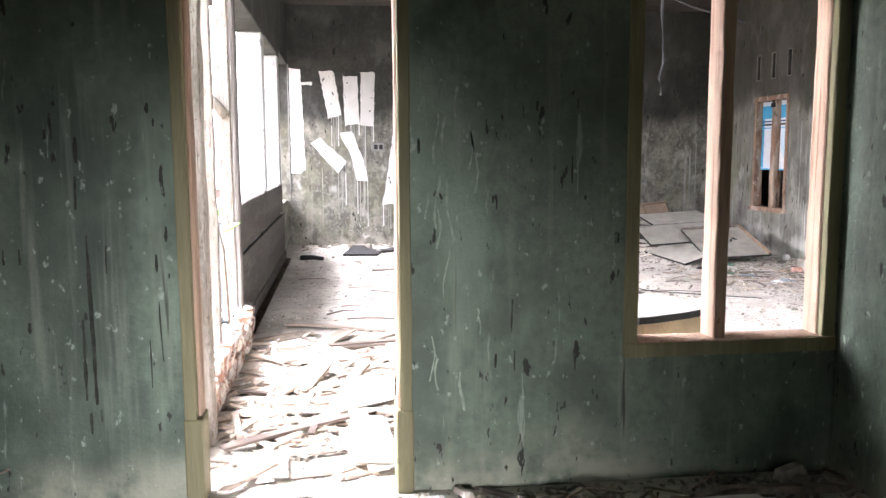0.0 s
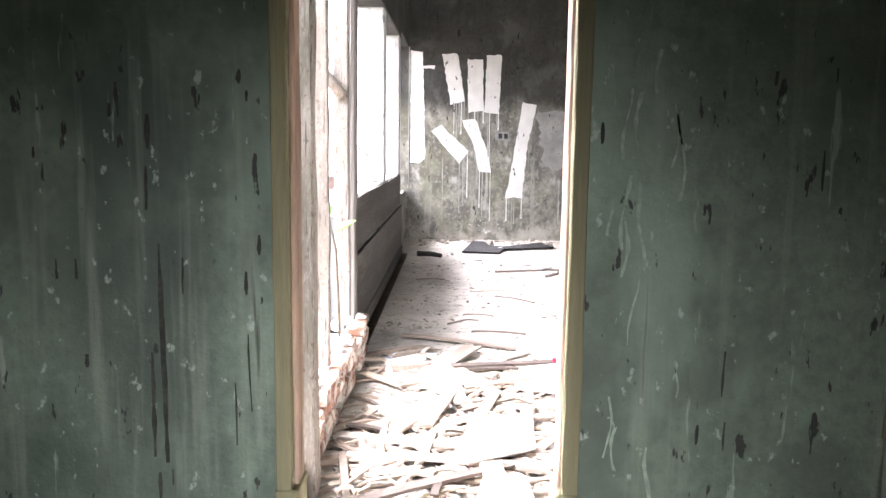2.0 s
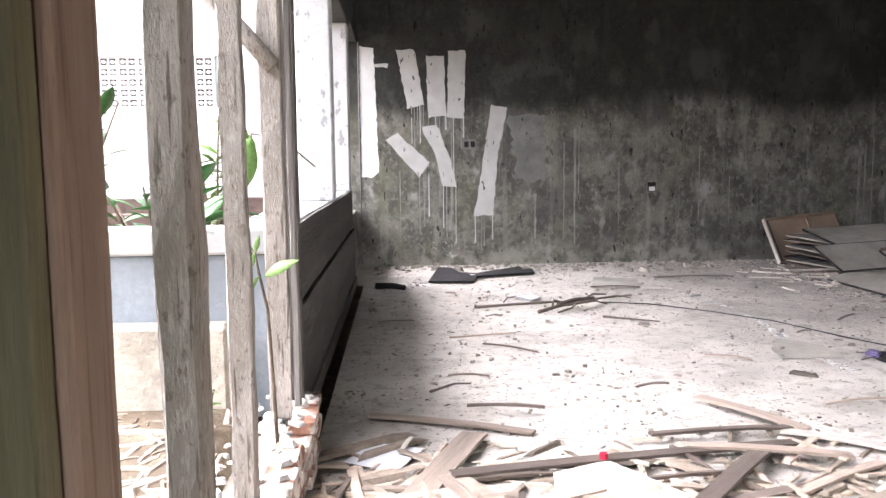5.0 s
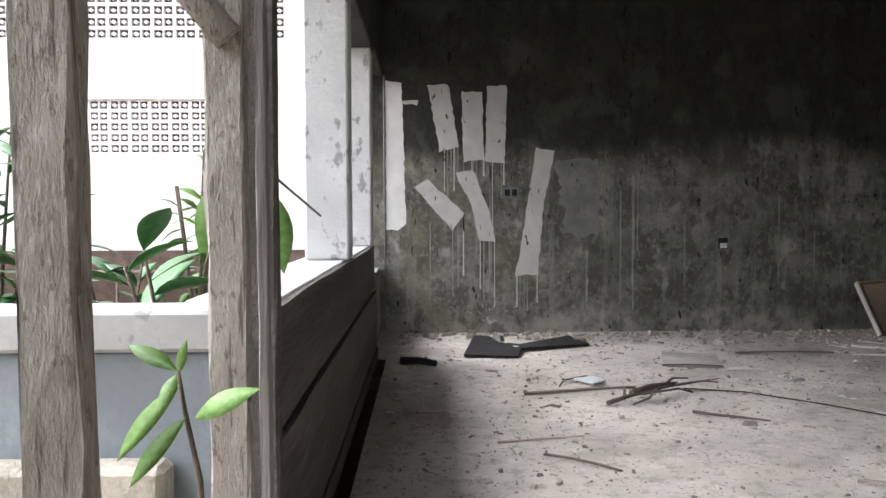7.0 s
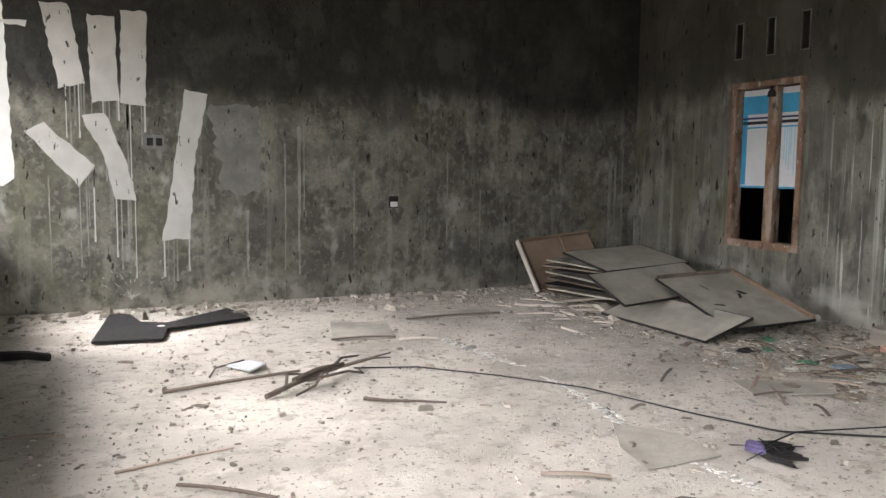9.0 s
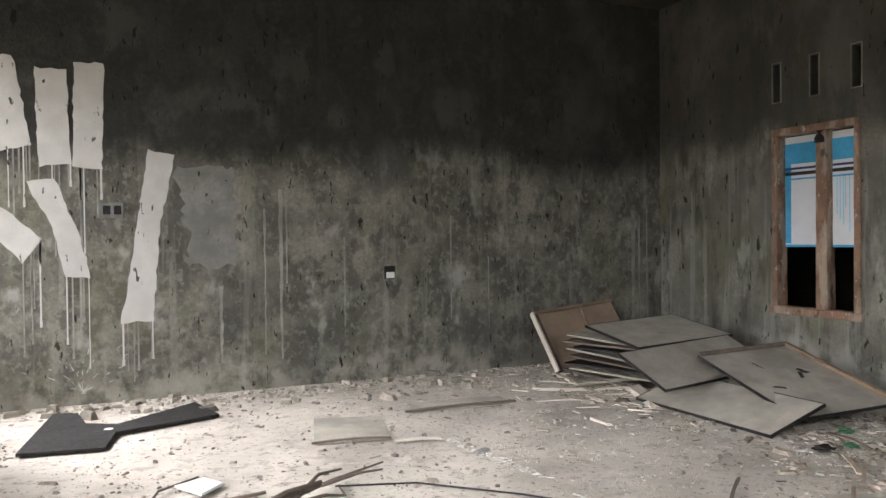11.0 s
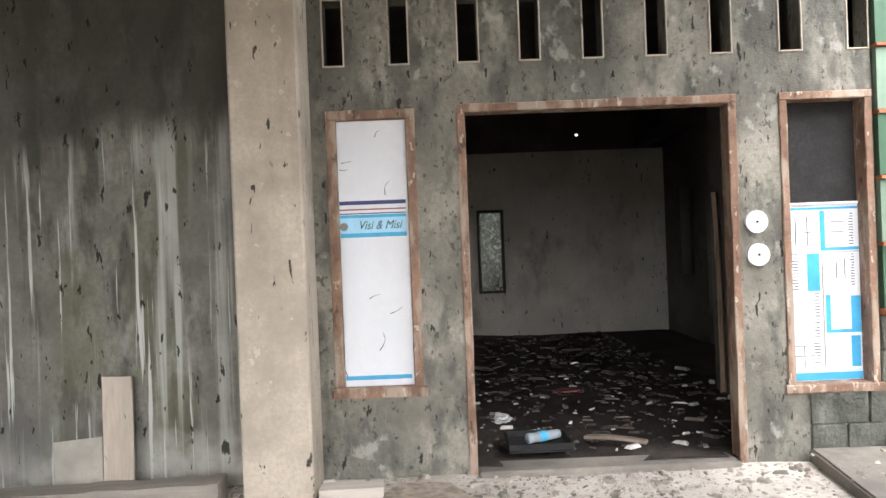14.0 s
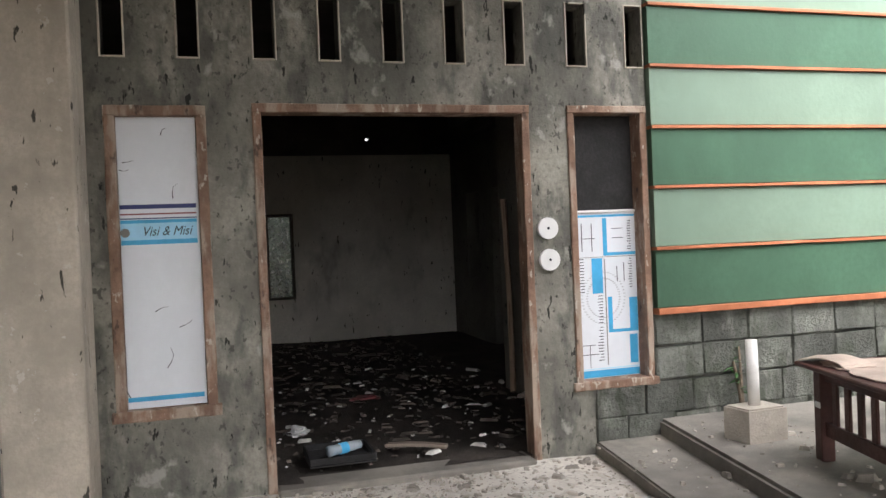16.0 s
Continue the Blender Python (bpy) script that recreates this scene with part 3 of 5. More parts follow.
# ---- door and window frames ----
def frame_y(name, u0, u1, z0, z1, y0, depth, w, foot, label, mull=()):
    """Frame in a wall across y: olive face in front, bare timber rebate behind."""
    ob = tagged(new(name), label, "window" if z0 > 0.1 else "door", kind="structure")
    r = random.Random(len(name))
    zb = z0 if z0 > 0.1 else foot
    for side, a, b in (("l", u0, u0 + w), ("r", u1 - w, u1)):
        part("jamb_face", worn_bar('z', zb, z1, a, b, y0 - 0.012, y0 + 0.03, r, 14, 0.0015), m_olive, ob, "olive painted face")
        ia, ib = (a + 0.005, b + 0.012) if side == "l" else (a - 0.008, b - 0.005)
        part("jamb", worn_bar('z', zb, z1 - w, ia, ib, y0 + 0.031, y0 + depth, r, 14, 0.0015), m_jamb, ob, "bare pinkish timber")
        if zb > z0:
            part("jamb_foot", box(a - 0.004, b + 0.018 if side == "l" else b + 0.004, y0 - 0.016, y0 + depth + 0.01, z0, zb, 0.006)
                 if side == "l" else box(a - 0.018, b + 0.004, y0 - 0.016, y0 + depth + 0.01, z0, zb, 0.006),
                 m_olive, ob, "stained mortar foot")
    part("head", worn_bar('x', u0 + w, u1 - w, y0 - 0.01, y0 + depth, z1 - w, z1, r, 8, 0.0015), m_jamb, ob)
    if z0 > 0.1:
        part("sill", worn_bar('x', u0, u1, y0 - 0.014, y0 + depth, z0, z0 + w, r, 10, 0.0015), m_jamb, ob)
        part("sill_face", worn_bar('x', u0, u1, y0 - 0.022, y0 - 0.015, z0 - 0.005, z0 + w - 0.004, r, 10, 0.001), m_olive, ob)
    for a, b in mull:
        part("mullion", worn_bar('z', z0 + w, z1 - w, a, b, y0 + 0.01, y0 + depth, r, 14, 0.002), m_jamb, ob)
    return ob


frame_y("door_1", -0.590, 0.335, -0.02, 2.17, 3.78, 0.135, 0.05, 0.365, "empty door frame, olive outside and bare timber inside")
frame_y("window_1", 1.246, 2.215, 0.56, 2.17, 3.78, 0.135, 0.06, 0, "unglazed timber window frame with one mullion in the green wall", ((1.655, 1.715),))


def frame_x(name, u0, u1, z0, z1, w, label, mull=(), sill=True, depth=0.13, x=6.075):
    ob = tagged(new(name), label, "window" if sill else "door", kind="structure")
    r = random.Random(len(label))
    for a, b in ((u0, u0 + w), (u1 - w, u1)):
        part("jamb", worn_bar_x(z0 + (w if sill else 0), z1 - w, x, x + depth, a, b, r), m_frame, ob)
    part("head", worn_bar('y', u0, u1, x - 0.004, x + depth, z1 - w, z1, r, 10, 0.002), m_frame, ob)
    if sill:
        part("sill", worn_bar('y', u0 - 0.02, u1 + 0.02, x - 0.012, x + depth, z0 - 0.005, z0 + w, r, 10, 0.003), m_frame, ob, "dusty sill")
    for a, b in mull:
        part("mullion", worn_bar_x(z0 + w, z1 - w, x + 0.01, x + depth, a, b, r), m_frame, ob)
    return ob


def worn_bar_x(z0, z1, x0, x1, y0, y1, r):
    return worn_bar('z', z0, z1, x0, x1, y0, y1, r, 14, 0.002)


win2 = frame_x("window_2", 10.80, 11.70, 0.58, 2.215, 0.062, "two-light timber window half covered by a printed sheet", ((11.13, 11.24),))
part("knot", tube([(6.08, 11.185, 2.05), (6.083, 11.185, 2.10), (6.081, 11.185, 2.15)], 0.045, 9, 0.8), m_black, win2, "charred knot at the top of the mullion")
win3 = frame_x("window_3", 7.25, 7.768, 0.48, 2.155, 0.055, "narrow timber window boarded with a white printed sheet")
win4 = frame_x("window_4", 4.565, 5.11, 0.405, 2.17, 0.045, "narrow timber window half boarded with a blue printed sheet")
door2 = frame_x("door_2", 5.365, 7.005, -0.02, 2.17, 0.05, "wide empty timber door frame, dusty and chipped", (), False)

# raised rims round the vent slots
for vs, z0, z1 in ((VV, 2.46, 2.80), (U, 2.42, 2.80)):
    for a, b in vs:
        rim = bmesh.new()
        w = 0.010
        for q in ((a - w, a, z0 - w, z1 + w), (b, b + w, z0 - w, z1 + w), (a, b, z0 - w, z0), (a, b, z1, z1 + w)):
            box(6.082, 6.105, q[0], q[1], q[2], q[3], 0.003, rim)
        thing("trim_vent_rim", rim, m_pillar if vs is U else m_run, "raised cement rim round a vent slot", "vent rim", kind="structure")


# printed sheets
def sheet(name, parent, y0, y1, z0, z1, x, material=None, label=""):
    return part(name, box(x, x + 0.004, y0, y1, z0, z1), material or m_banner, parent, label)


def stripe(parent, y0, y1, z0, z1, x, material):
    return part("stripe", box(x - 0.0014, x - 0.0004, y0, y1, z0, z1), material, parent)


sh = sheet("sheet", win3, 7.308, 7.712, 0.538, 2.099, 6.125, None, "white printed sheet with a blue heading band")
for z0, z1, mm in ((1.607, 1.63, m_navy), (1.575, 1.583, m_maroon), (1.552, 1.558, m_navy), (1.53, 1.548, m_blue), (1.44, 1.53, m_pale_blue),
                   (1.415, 1.44, m_blue), (0.575, 0.6, m_blue)):
    stripe(sh, 7.32, 7.71, z0, z1, 6.125, mm)
part("emblem", tube([(6.1225, 7.688, 1.48), (6.1235, 7.688, 1.48)], 0.024, 16), m_thin, sh)
fc = bpy.data.curves.new("heading", 'FONT')
fc.body = "Visi & Misi"
fc.size, fc.shear, fc.extrude, fc.align_x = 0.072, 0.35, 0.0004, 'CENTER'
fc.materials.append(m_ink)
txt = new("heading", fc)
txt.parent = sh
txt.matrix_basis = pose(6.1225, 7.478, 1.462, 90, 0, -90) @ Matrix.Diagonal((0.84, 1, 1, 1))
for y, z, ln, an in ((7.66, 1.86, 0.06, 80), (7.47, 2.02, 0.05, 45), (7.42, 1.70, 0.09, 25), (7.68, 1.82, 0.05, 85), (7.52, 1.06, 0.07, 75), (7.69, 0.75, 0.3, 3),
                     (7.5, 0.80, 0.11, 5), (7.4, 0.98, 0.08, 60)):
    bend = RNG.uniform(-.3, .3) * ln
    part("crack", tube([(0, 0, -ln / 2), (0, bend * .7, -ln / 6), (0, bend, ln / 8), (0, bend * .4, ln / 2)], 0.0028, 5, .3), m_ink, sh, "", pose(6.1245, y, z, an, 0, 0))

sh2 = sheet("sheet", win2, 10.875, 11.625, 1.17, 2.14, 6.165, None, "white and blue printed sheet hung behind the frame")
for z0, z1, mm in ((1.90, 2.08, m_blue), (1.80, 1.83, m_ink), (1.76, 1.775, m_blue), (1.85, 1.87, m_navy), (1.17, 1.19, m_blue)):
    stripe(sh2, 10.875, 11.625, z0, z1, 6.165, mm)
stripe(sh2, 11.56, 11.622, 1.2, 1.9, 6.165, m_blue)
for y, z in ((11.02, 1.35), (11.05, 1.4), (11.0, 1.5), (10.96, 1.3), (11.08, 1.45)):
    stripe(sh2, y, y + 0.012, z, 1.76, 6.165, m_pale_blue)

X4 = 6.185
sh3 = sheet("sheet", win4, 4.612, 5.064, 0.452, 1.505, X4, None, "white sheet printed with blue columns and small lines")
for y0, y1, z0, z1, mm in ((4.614, 5.062, 0.455, 0.50, m_blue), (4.614, 5.062, 1.478, 1.492, m_blue), (4.614, 5.062, 0.506, 0.511, m_pale_blue),
                           (4.815, 4.845, 1.23, 1.47, m_blue), (4.614, 4.815, 1.23, 1.25, m_blue), (4.855, 4.93, 0.99, 1.215, m_blue),
                           (4.795, 4.825, 0.735, 0.965, m_blue), (4.614, 4.795, 0.735, 0.755, m_blue), (4.614, 4.672, 0.75, 0.955, m_blue),
                           (4.622, 4.678, 0.53, 0.715, m_blue), (4.835, 4.842, 0.53, 1.21, m_thin), (4.614, 5.062, 1.22, 1.224, m_thin)):
    stripe(sh3, y0, y1, z0, z1, X4, mm)
lines = bmesh.new()
for k in range(12):
    for y0, w, z0 in ((4.985, 0.045, 1.0), (4.645, 0.03, 1.02), (4.645, 0.03, 1.265), (4.86, 0.05, 0.80), (4.865, 0.04, 0.56)):
        step = 0.0165 if z0 in (1.02, 1.265) else 0.019
        box(X4 - 0.0012, X4 - 0.0004, y0, y0 + w * RNG.uniform(.5, 1), z0 + k * step, z0 + k * step + 0.005, 0, lines)
for y0, y1, z0, z1 in ((4.92, 4.925, 1.26, 1.44), (4.99, 4.995, 1.26, 1.44), (4.90, 5.0, 1.34, 1.344), (4.70, 4.78, 1.40, 1.404), (4.70, 4.78, 1.34, 1.344),
                       (4.92, 5.03, 0.66, 0.664), (4.96, 4.964, 0.52, 0.66), (4.90, 5.04, 0.60, 0.604), (4.70, 4.705, 1.06, 1.18), (4.75, 4.755, 1.06, 1.16)):
    box(X4 - 0.0012, X4 - 0.0004, y0, y1, z0, z1, 0, lines)
part("print_lines", lines, m_ink, sh3, "rows of tiny unreadable print")
ring = bmesh.new()
for k in range(48):
    a = k * math.tau / 48
    for r in (0.15, 0.115):
        box(X4 - 0.0011, X4 - 0.0004, 4.855 + r * math.cos(a) - .007, 4.855 + r * math.cos(a) + .007, 0.96 + r * 1.1 * math.sin(a) - .003, 0.96 + r * 1.1 * math.sin(a) + .003, 0, ring)
part("round_seal", ring, m_seal, sh3, "faint round seal")
part("backing_board", box(6.20, 6.212, 4.61, 5.065, 1.48, 2.124), m_black, win4, "dark board closing the upper light")
part("top_rail", box(X4 - 0.012, X4 + 0.008, 4.612, 5.064, 1.506, 1.522, 0.003), m_plastic, sh3, "thin white top rail")

# ---- cladding, battens and blocks ----
zs = [0.872, 1.262, 1.652, 2.034, 2.422, 2.81, 3.2]
for i, (a, b) in enumerate(zip(zs, zs[1:])):
    thing("cladding_board", worn_bar('y', -1.4, 4.548, 6.045, 6.097, a + 0.011, b - 0.012, random.Random(i), 24, 0.0012),
          (m_clad_d, m_clad_l)[i % 2], ("dark green", "pale green")[i % 2] + " painted horizontal cladding board", "cladding", group="cladding boards")
for i, a in enumerate(zs):
    thing("batten", worn_bar('y', -1.4, 4.552, 6.022, 6.097, a - 0.010 - (0.02 if i == 0 else 0), a + 0.009, random.Random(40 + i), 24, 0.0015),
          m_orange, "orange painted batten between the cladding boards", "batten", group="cladding battens")

# discs on the entry wall
for z, y in ((1.418, 5.27), (1.225, 5.265)):
    d = tube([(6.066, y, z), (6.076, y, z), (6.089, y, z)], 0.066, 24)
    dd = thing("disc", d, m_plastic, "white round plastic disc screwed to the entry wall", "disc", group="discs")
    part("screw", tube([(6.060, y, z), (6.067, y, z)], 0.008, 8), m_ink, dd)

# out-of-view wall, added to keep low sky light off the hall's upper walls
block("wall_terrace_yard", 2.5, 6.24, -1.72, -1.56, -0.1, 3.6, m_planter, "plain weathered wall closing the terrace yard", "wall", 0.01)

# ---- steps and terrace ----
def prism(pts, z0, z1, bevel=0.012):
    b = bmesh.new()
    lo = [b.verts.new((x, y, z0)) for x, y in pts]
    hi = [b.verts.new((x, y, z1)) for x, y in pts]
    n = len(pts)
    b.faces.new(lo[::-1])
    top = b.faces.new(hi)
    for k in range(n):
        b.faces.new((lo[k], lo[(k + 1) % n], hi[(k + 1) % n], hi[k]))
    bmesh.ops.recalc_face_normals(b, faces=b.faces[:])
    if bevel:
        bmesh.ops.bevel(b, geom=list(top.edges), offset=bevel, segments=2, affect='EDGES')
    return b


thing("floor_step", prism([(6.10, 4.995), (2.9, 5.44), (2.9, 4.4), (6.10, 4.4)], -0.03, 0.075), m_step,
      "worn cement step with scattered gravel", "step", kind="structure")
thing("floor_terrace", prism([(6.097, 4.545), (2.9, 5.10), (2.9, -1.4), (6.097, -1.4)], -0.03, 0.175, 0.02), m_step,
      "worn dark cement terrace beside the green cladding", "terrace", kind="structure")
base = thing("pipe_stand", prism([(5.50, 4.48), (5.315, 4.45), (5.33, 4.19), (5.515, 4.215)], 0.175, 0.365, 0.01), m_cement,
             "cast cement block carrying a short white pipe", "pipe stand")
part("pipe", tube([(5.42, 4.335, 0.36), (5.42, 4.337, 0.5), (5.419, 4.342, 0.735)], 0.033, 16), m_pipe, base, "dirty white plastic pipe", smooth=True)


# ---- ground and yard ----
def ground_height(x, y):
    left = min(1.0, max(0.0, (-0.90 - x) / 0.1))
    z = -0.10 + left * 0.29
    if 11.4 < y < 14 and x > -2.6:
        z = -0.10
    if x > -2.45 and -0.75 < y < 3.9:
        z = -0.10
    if x < -3:
        z += 0.05 * noise.noise(Vector((x * .4, y * .4, 0)))
    return z


gx = [-300, -120, -60, -30, -20, -15, -12, -10, -8, -7, -6, -5, -4, -3.3, -2.7, -2.5, -2.4, -2.2, -1.8, -1.5, -1.2, -1.0, -0.9, -0.8, 0, 3, 6, 10, 16, 30, 80, 300]
gy = [-300, -80, -30, -12, -5, -0.8, -0.7, 1, 2.5, 3.5, 3.85, 3.92, 4.5, 5.5, 6.5, 7.5, 9, 11, 11.5, 11.7, 13, 13.6, 15, 17, 20, 24, 30, 60, 120, 300]
gb = bmesh.new()
gv = [[gb.verts.new((x, y, ground_height(x, y))) for y in gy] for x in gx]
for i in range(len(gx) - 1):
    for k in range(len(gy) - 1):
        gb.faces.new((gv[i][k], gv[i + 1][k], gv[i + 1][k + 1], gv[i][k + 1]))
thing("ground", gb, m_soil, "brown soil with dry straw around the buildings", "ground", kind="structure", smooth=True)

# planter wall that turns off the parapet
block("wall_planter", -6.5, -0.80, 6.93, 7.10, 0.1, 0.90, m_planter, "blue-grey rendered planter wall with water stains", "planter wall", 0.008)
block("trim_planter_coping", -6.5, -0.79, 6.90, 7.13, 0.90, 1.025, m_coping, "cracked white coping of the planter wall", "coping", 0.012)
block("trim_planter_ledge", -6.5, -1.06, 6.80, 6.926, 0.1, 0.585, m_rubble, "rough lime mortar ledge along the planter wall", "ledge", 0.02)
block("wall_yard_low", -14, -2.5, 12.0, 12.2, 0.1, 0.78, m_hole, "low dark brick yard wall", "wall", 0.01)

# white neighbouring building
house = tagged(new("white_building"), "two-storey whitewashed building with breeze-block screens", "building")
WX0, WX1, BY = -16.0, 2.0, 20.0
hb = wall("wall", 'y', BY, 0.25, WX0, WX1, 0.0, 7.2, [(-7.14, -4.05, 2.475, 3.52), (-10.6, -2.97, 4.66, 6.0), (-7.92, -7.18, 2.475, 3.52), (-4.02, -3.42, 2.475, 3.52)],
          m_white_wall, "whitewashed wall with grey peeling patches")
hb.parent = house
for k in ("kind", "category"):
    if k in hb:
        del hb[k]
part("plinth", box(WX0, WX1, BY - 0.06, BY - 0.002, 0.0, 0.62, 0.01), m_hole, house, "dark damp plinth")
# dark brown backing seen through the openings of the screens
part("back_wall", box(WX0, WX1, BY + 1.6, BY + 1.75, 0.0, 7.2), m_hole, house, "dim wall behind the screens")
part("roof", box(WX0 - .4, WX1 + .4, BY - 0.5, BY + 3.0, 7.2, 7.4, 0.02), m_column, house)


def breeze_mesh(w, h):
    b = bmesh.new()
    t = 0.035
    for q in ((0, w, 0, t), (0, w, h - t, h), (0, t, t, h - t), (w - t, w, t, h - t), (w / 2 - t / 2, w / 2 + t / 2, t, h - t)):
        box(q[0], q[1], 0, 0.10, q[2], q[3], 0, b)
    for cx in (w * .27, w * .73):
        r = 0.045
        v = [b.verts.new((cx + dx * r * 1.3, y, h / 2 + dz * r)) for y in (0.01, 0.09) for dx, dz in ((1, 0), (0, 1), (-1, 0), (0, -1))]
        b.faces.new(v[:4])
        b.faces.new(v[4:][::-1])
        for k in range(4):
            b.faces.new((v[k], v[(k + 1) % 4], v[4 + (k + 1) % 4], v[4 + k]))
    return finish("breeze_block", b, m_breeze)


BW, BH = 3.09 / 8, 1.045 / 5
bme = breeze_mesh(BW, BH)
for i in range(8):
    for k in range(5):
        part("breeze_block", bme, None, house, "", pose(-7.14 + i * BW, BY + 0.05, 2.475 + k * BH))
BW2, BH2 = 7.63 / 18, 1.34 / 6
bme2 = breeze_mesh(BW2, BH2)
for i in range(18):
    for k in range(6):
        part("breeze_block", bme2, None, house, "", pose(-10.6 + i * BW2, BY + 0.05, 4.66 + k * BH2))
for x0, x1 in ((-7.92, -7.18), (-4.02, -3.42)):
    wn = part("window", box(x0, x0 + 0.05, BY + 0.05, BY + 0.15, 2.475, 3.52), m_louvre, house, "louvred window")
    part("frame", box(x1 - 0.05, x1, BY + 0.05, BY + 0.15, 2.475, 3.52), m_louvre, wn)
    for k in range(5):
        part("louvre", box(x0 + 0.05, x1 - 0.05, -0.01, 0.01, -0.1, 0.1), m_louvre, wn, "", pose(0, BY + 0.1, 2.58 + k * 0.21, 18, 0, 0))


# ---- plants ----
def leaf_mesh(name, material, length=1.0, width=0.34, droop=0.35, fold=0.10, pinch=0.9):
    b = bmesh.new()
    n = 7
    rows = []
    for i in range(n + 1):
        f = i / n
        w = width * .5 * math.sin(math.pi * f ** pinch) * (1 if i < n else 0)
        x = length * (f - 0.10 * f * f)
        z = -droop * length * f * f
        rows.append((b.verts.new((x, -w, z + fold * w * 2)), b.verts.new((x, 0, z)), b.verts.new((x, w, z + fold * w * 2))))
    for p, q in zip(rows, rows[1:]):
        for k in (0, 1):
            b.faces.new((p[k], q[k], q[k + 1], p[k + 1]))
    low = [[b.verts.new(v.co - Vector((0, 0, 0.006 * length))) for v in row] for row in rows]
    for p, q in zip(low, low[1:]):
        for k in (0, 1):
            b.faces.new((p[k + 1], q[k + 1], q[k], p[k]))
    for p, q, pl, ql in zip(rows, rows[1:], low, low[1:]):
        b.faces.new((p[0], pl[0], ql[0], q[0]))
        b.faces.new((q[2], ql[2], pl[2], p[2]))
    return finish(name, b, material, True)


lf = leaf_mesh("leaf", m_leaf)
lf_d = leaf_mesh("leaf", m_leaf_d, 1.0, 0.3, 0.25)
lf_long = leaf_mesh("leaf", m_leaf_d, 1.0, 0.24, 0.18)


def put_leaf(parent, mesh, at, yaw, pitch, size, roll=0):
    return part("leaf", mesh, None, parent, "", Matrix.Translation(at) @ pose(0, 0, 0, 0, 0, yaw) @ pose(0, 0, 0, roll, -pitch, 0) @ Matrix.Scale(size, 4))


def leaf_between(parent, mesh, base, tip, facing, width=1.0):
    """A leaf from base to tip whose upper side faces the given way."""
    a, t = Vector(base), Vector(tip)
    x = (t - a).normalized()
    z = Vector(facing)
    z = (z - x * z.dot(x)).normalized()
    y = z.cross(x)
    m = Matrix((x, y, z)).transposed().to_4x4()
    n = (t - a).length / 0.9
    return part("leaf", mesh, None, parent, "", Matrix.Translation(a) @ m @ Matrix.Diagonal((n, n * width, n, 1)))


sap = tagged(new("sapling"), "young sapling with six fresh green leaves by the posts", "plant")
part("stem", tube([(-0.735, 6.12, 0.18), (-0.745, 6.12, 0.5), (-0.757, 6.12, 0.78), (-0.785, 6.12, 0.92), (-0.797, 6.12, 1.0)], 0.008, 7, 0.5), m_stem, sap, smooth=True)
lf_s = leaf_mesh("leaf", m_leaf, 1.0, 0.29, 0.14, 0.12)
for base, tip, wd in (((-0.765, 6.11, 0.905), (-0.64, 6.08, 0.978), 1.0), ((-0.79, 6.11, 0.975), (-0.905, 6.05, 0.845), .65), ((-0.78, 6.11, 0.91), (-0.885, 6.06, 0.79), .7),
                      ((-0.797, 6.12, 1.0), (-0.905, 6.14, 1.056), .9), ((-0.795, 6.12, 0.995), (-0.777, 6.1, 1.062), .9), ((-0.797, 6.11, 0.995), (-0.812, 6.05, 0.94), 1.1)):
    leaf_between(sap, lf_s, base, tip, (0.1, -0.8, 0.6), wd)


def shrub(name, at, stems, leaves, mesh, size, spread, height, seed, label):
    r = random.Random(seed)
    ob = tagged(new(name), label, "plant")
    ob.location = at
    for s in range(stems):
        a = r.uniform(0, math.tau)
        h = height * r.uniform(.7, 1.05)
        d = spread * r.uniform(.3, 1)
        pts = [Vector((math.cos(a) * d * f ** 1.4, math.sin(a) * d * f ** 1.4, h * f)) for f in (0, .25, .5, .75, 1)]
        part("stem", tube(pts, 0.016, 6, 0.4), m_stem, ob, smooth=True)
        for k in range(leaves):
            f = 0.35 + 0.65 * (k + r.random()) / leaves
            i = min(3, int(f * 4))
            p = pts[i].lerp(pts[i + 1], f * 4 - i)
            put_leaf(ob, mesh, p, r.uniform(0, 360), r.uniform(-20, 45), size * r.uniform(.65, 1.2), r.uniform(-25, 25))
    return ob


shrub("leafy_shrub", (-1.75, 8.3, 0.2), 6, 9, lf_d, 0.24, 0.5, 1.0, 3, "broad-leaved green shrub growing behind the planter wall")
shrub("leafy_shrub", (-1.30, 7.75, 0.2), 3, 8, lf_d, 0.42, 0.25, 0.95, 5, "dark large-leaved plant between planter and parapet")
shrub("leafy_shrub", (-1.72, 9.5, 0.2), 6, 12, lf, 0.19, 0.35, 1.55, 9, "tall pale green shrub in the planter bed")
shrub("plumeria_bush", (-2.85, 9.3, 0.2), 7, 11, lf_long, 0.42, 0.6, 1.75, 12, "dark long-leaved bush in the planter bed")
shrub("plumeria_bush", (-2.3, 8.0, 0.2), 4, 8, lf_long, 0.40, 0.5, 0.85, 15, "low dark long-leaved plant in the planter bed")
hang = tagged(new("hanging_plant"), "large ribbed leaf and bare curved branch leaning over the parapet", "plant")
part("branch", tube([(-1.25, 7.7, 0.3), (-1.2, 7.8, 1.1), (-1.12, 7.92, 1.5), (-0.95, 8.05, 1.46), (-0.78, 8.17, 1.30)], 0.010, 6, 0.5), m_stem, hang)
leaf_between(hang, lf, (-0.96, 8.0, 1.40), (-0.90, 7.92, 1.08), (0.2, -0.9, 0.2), .95)
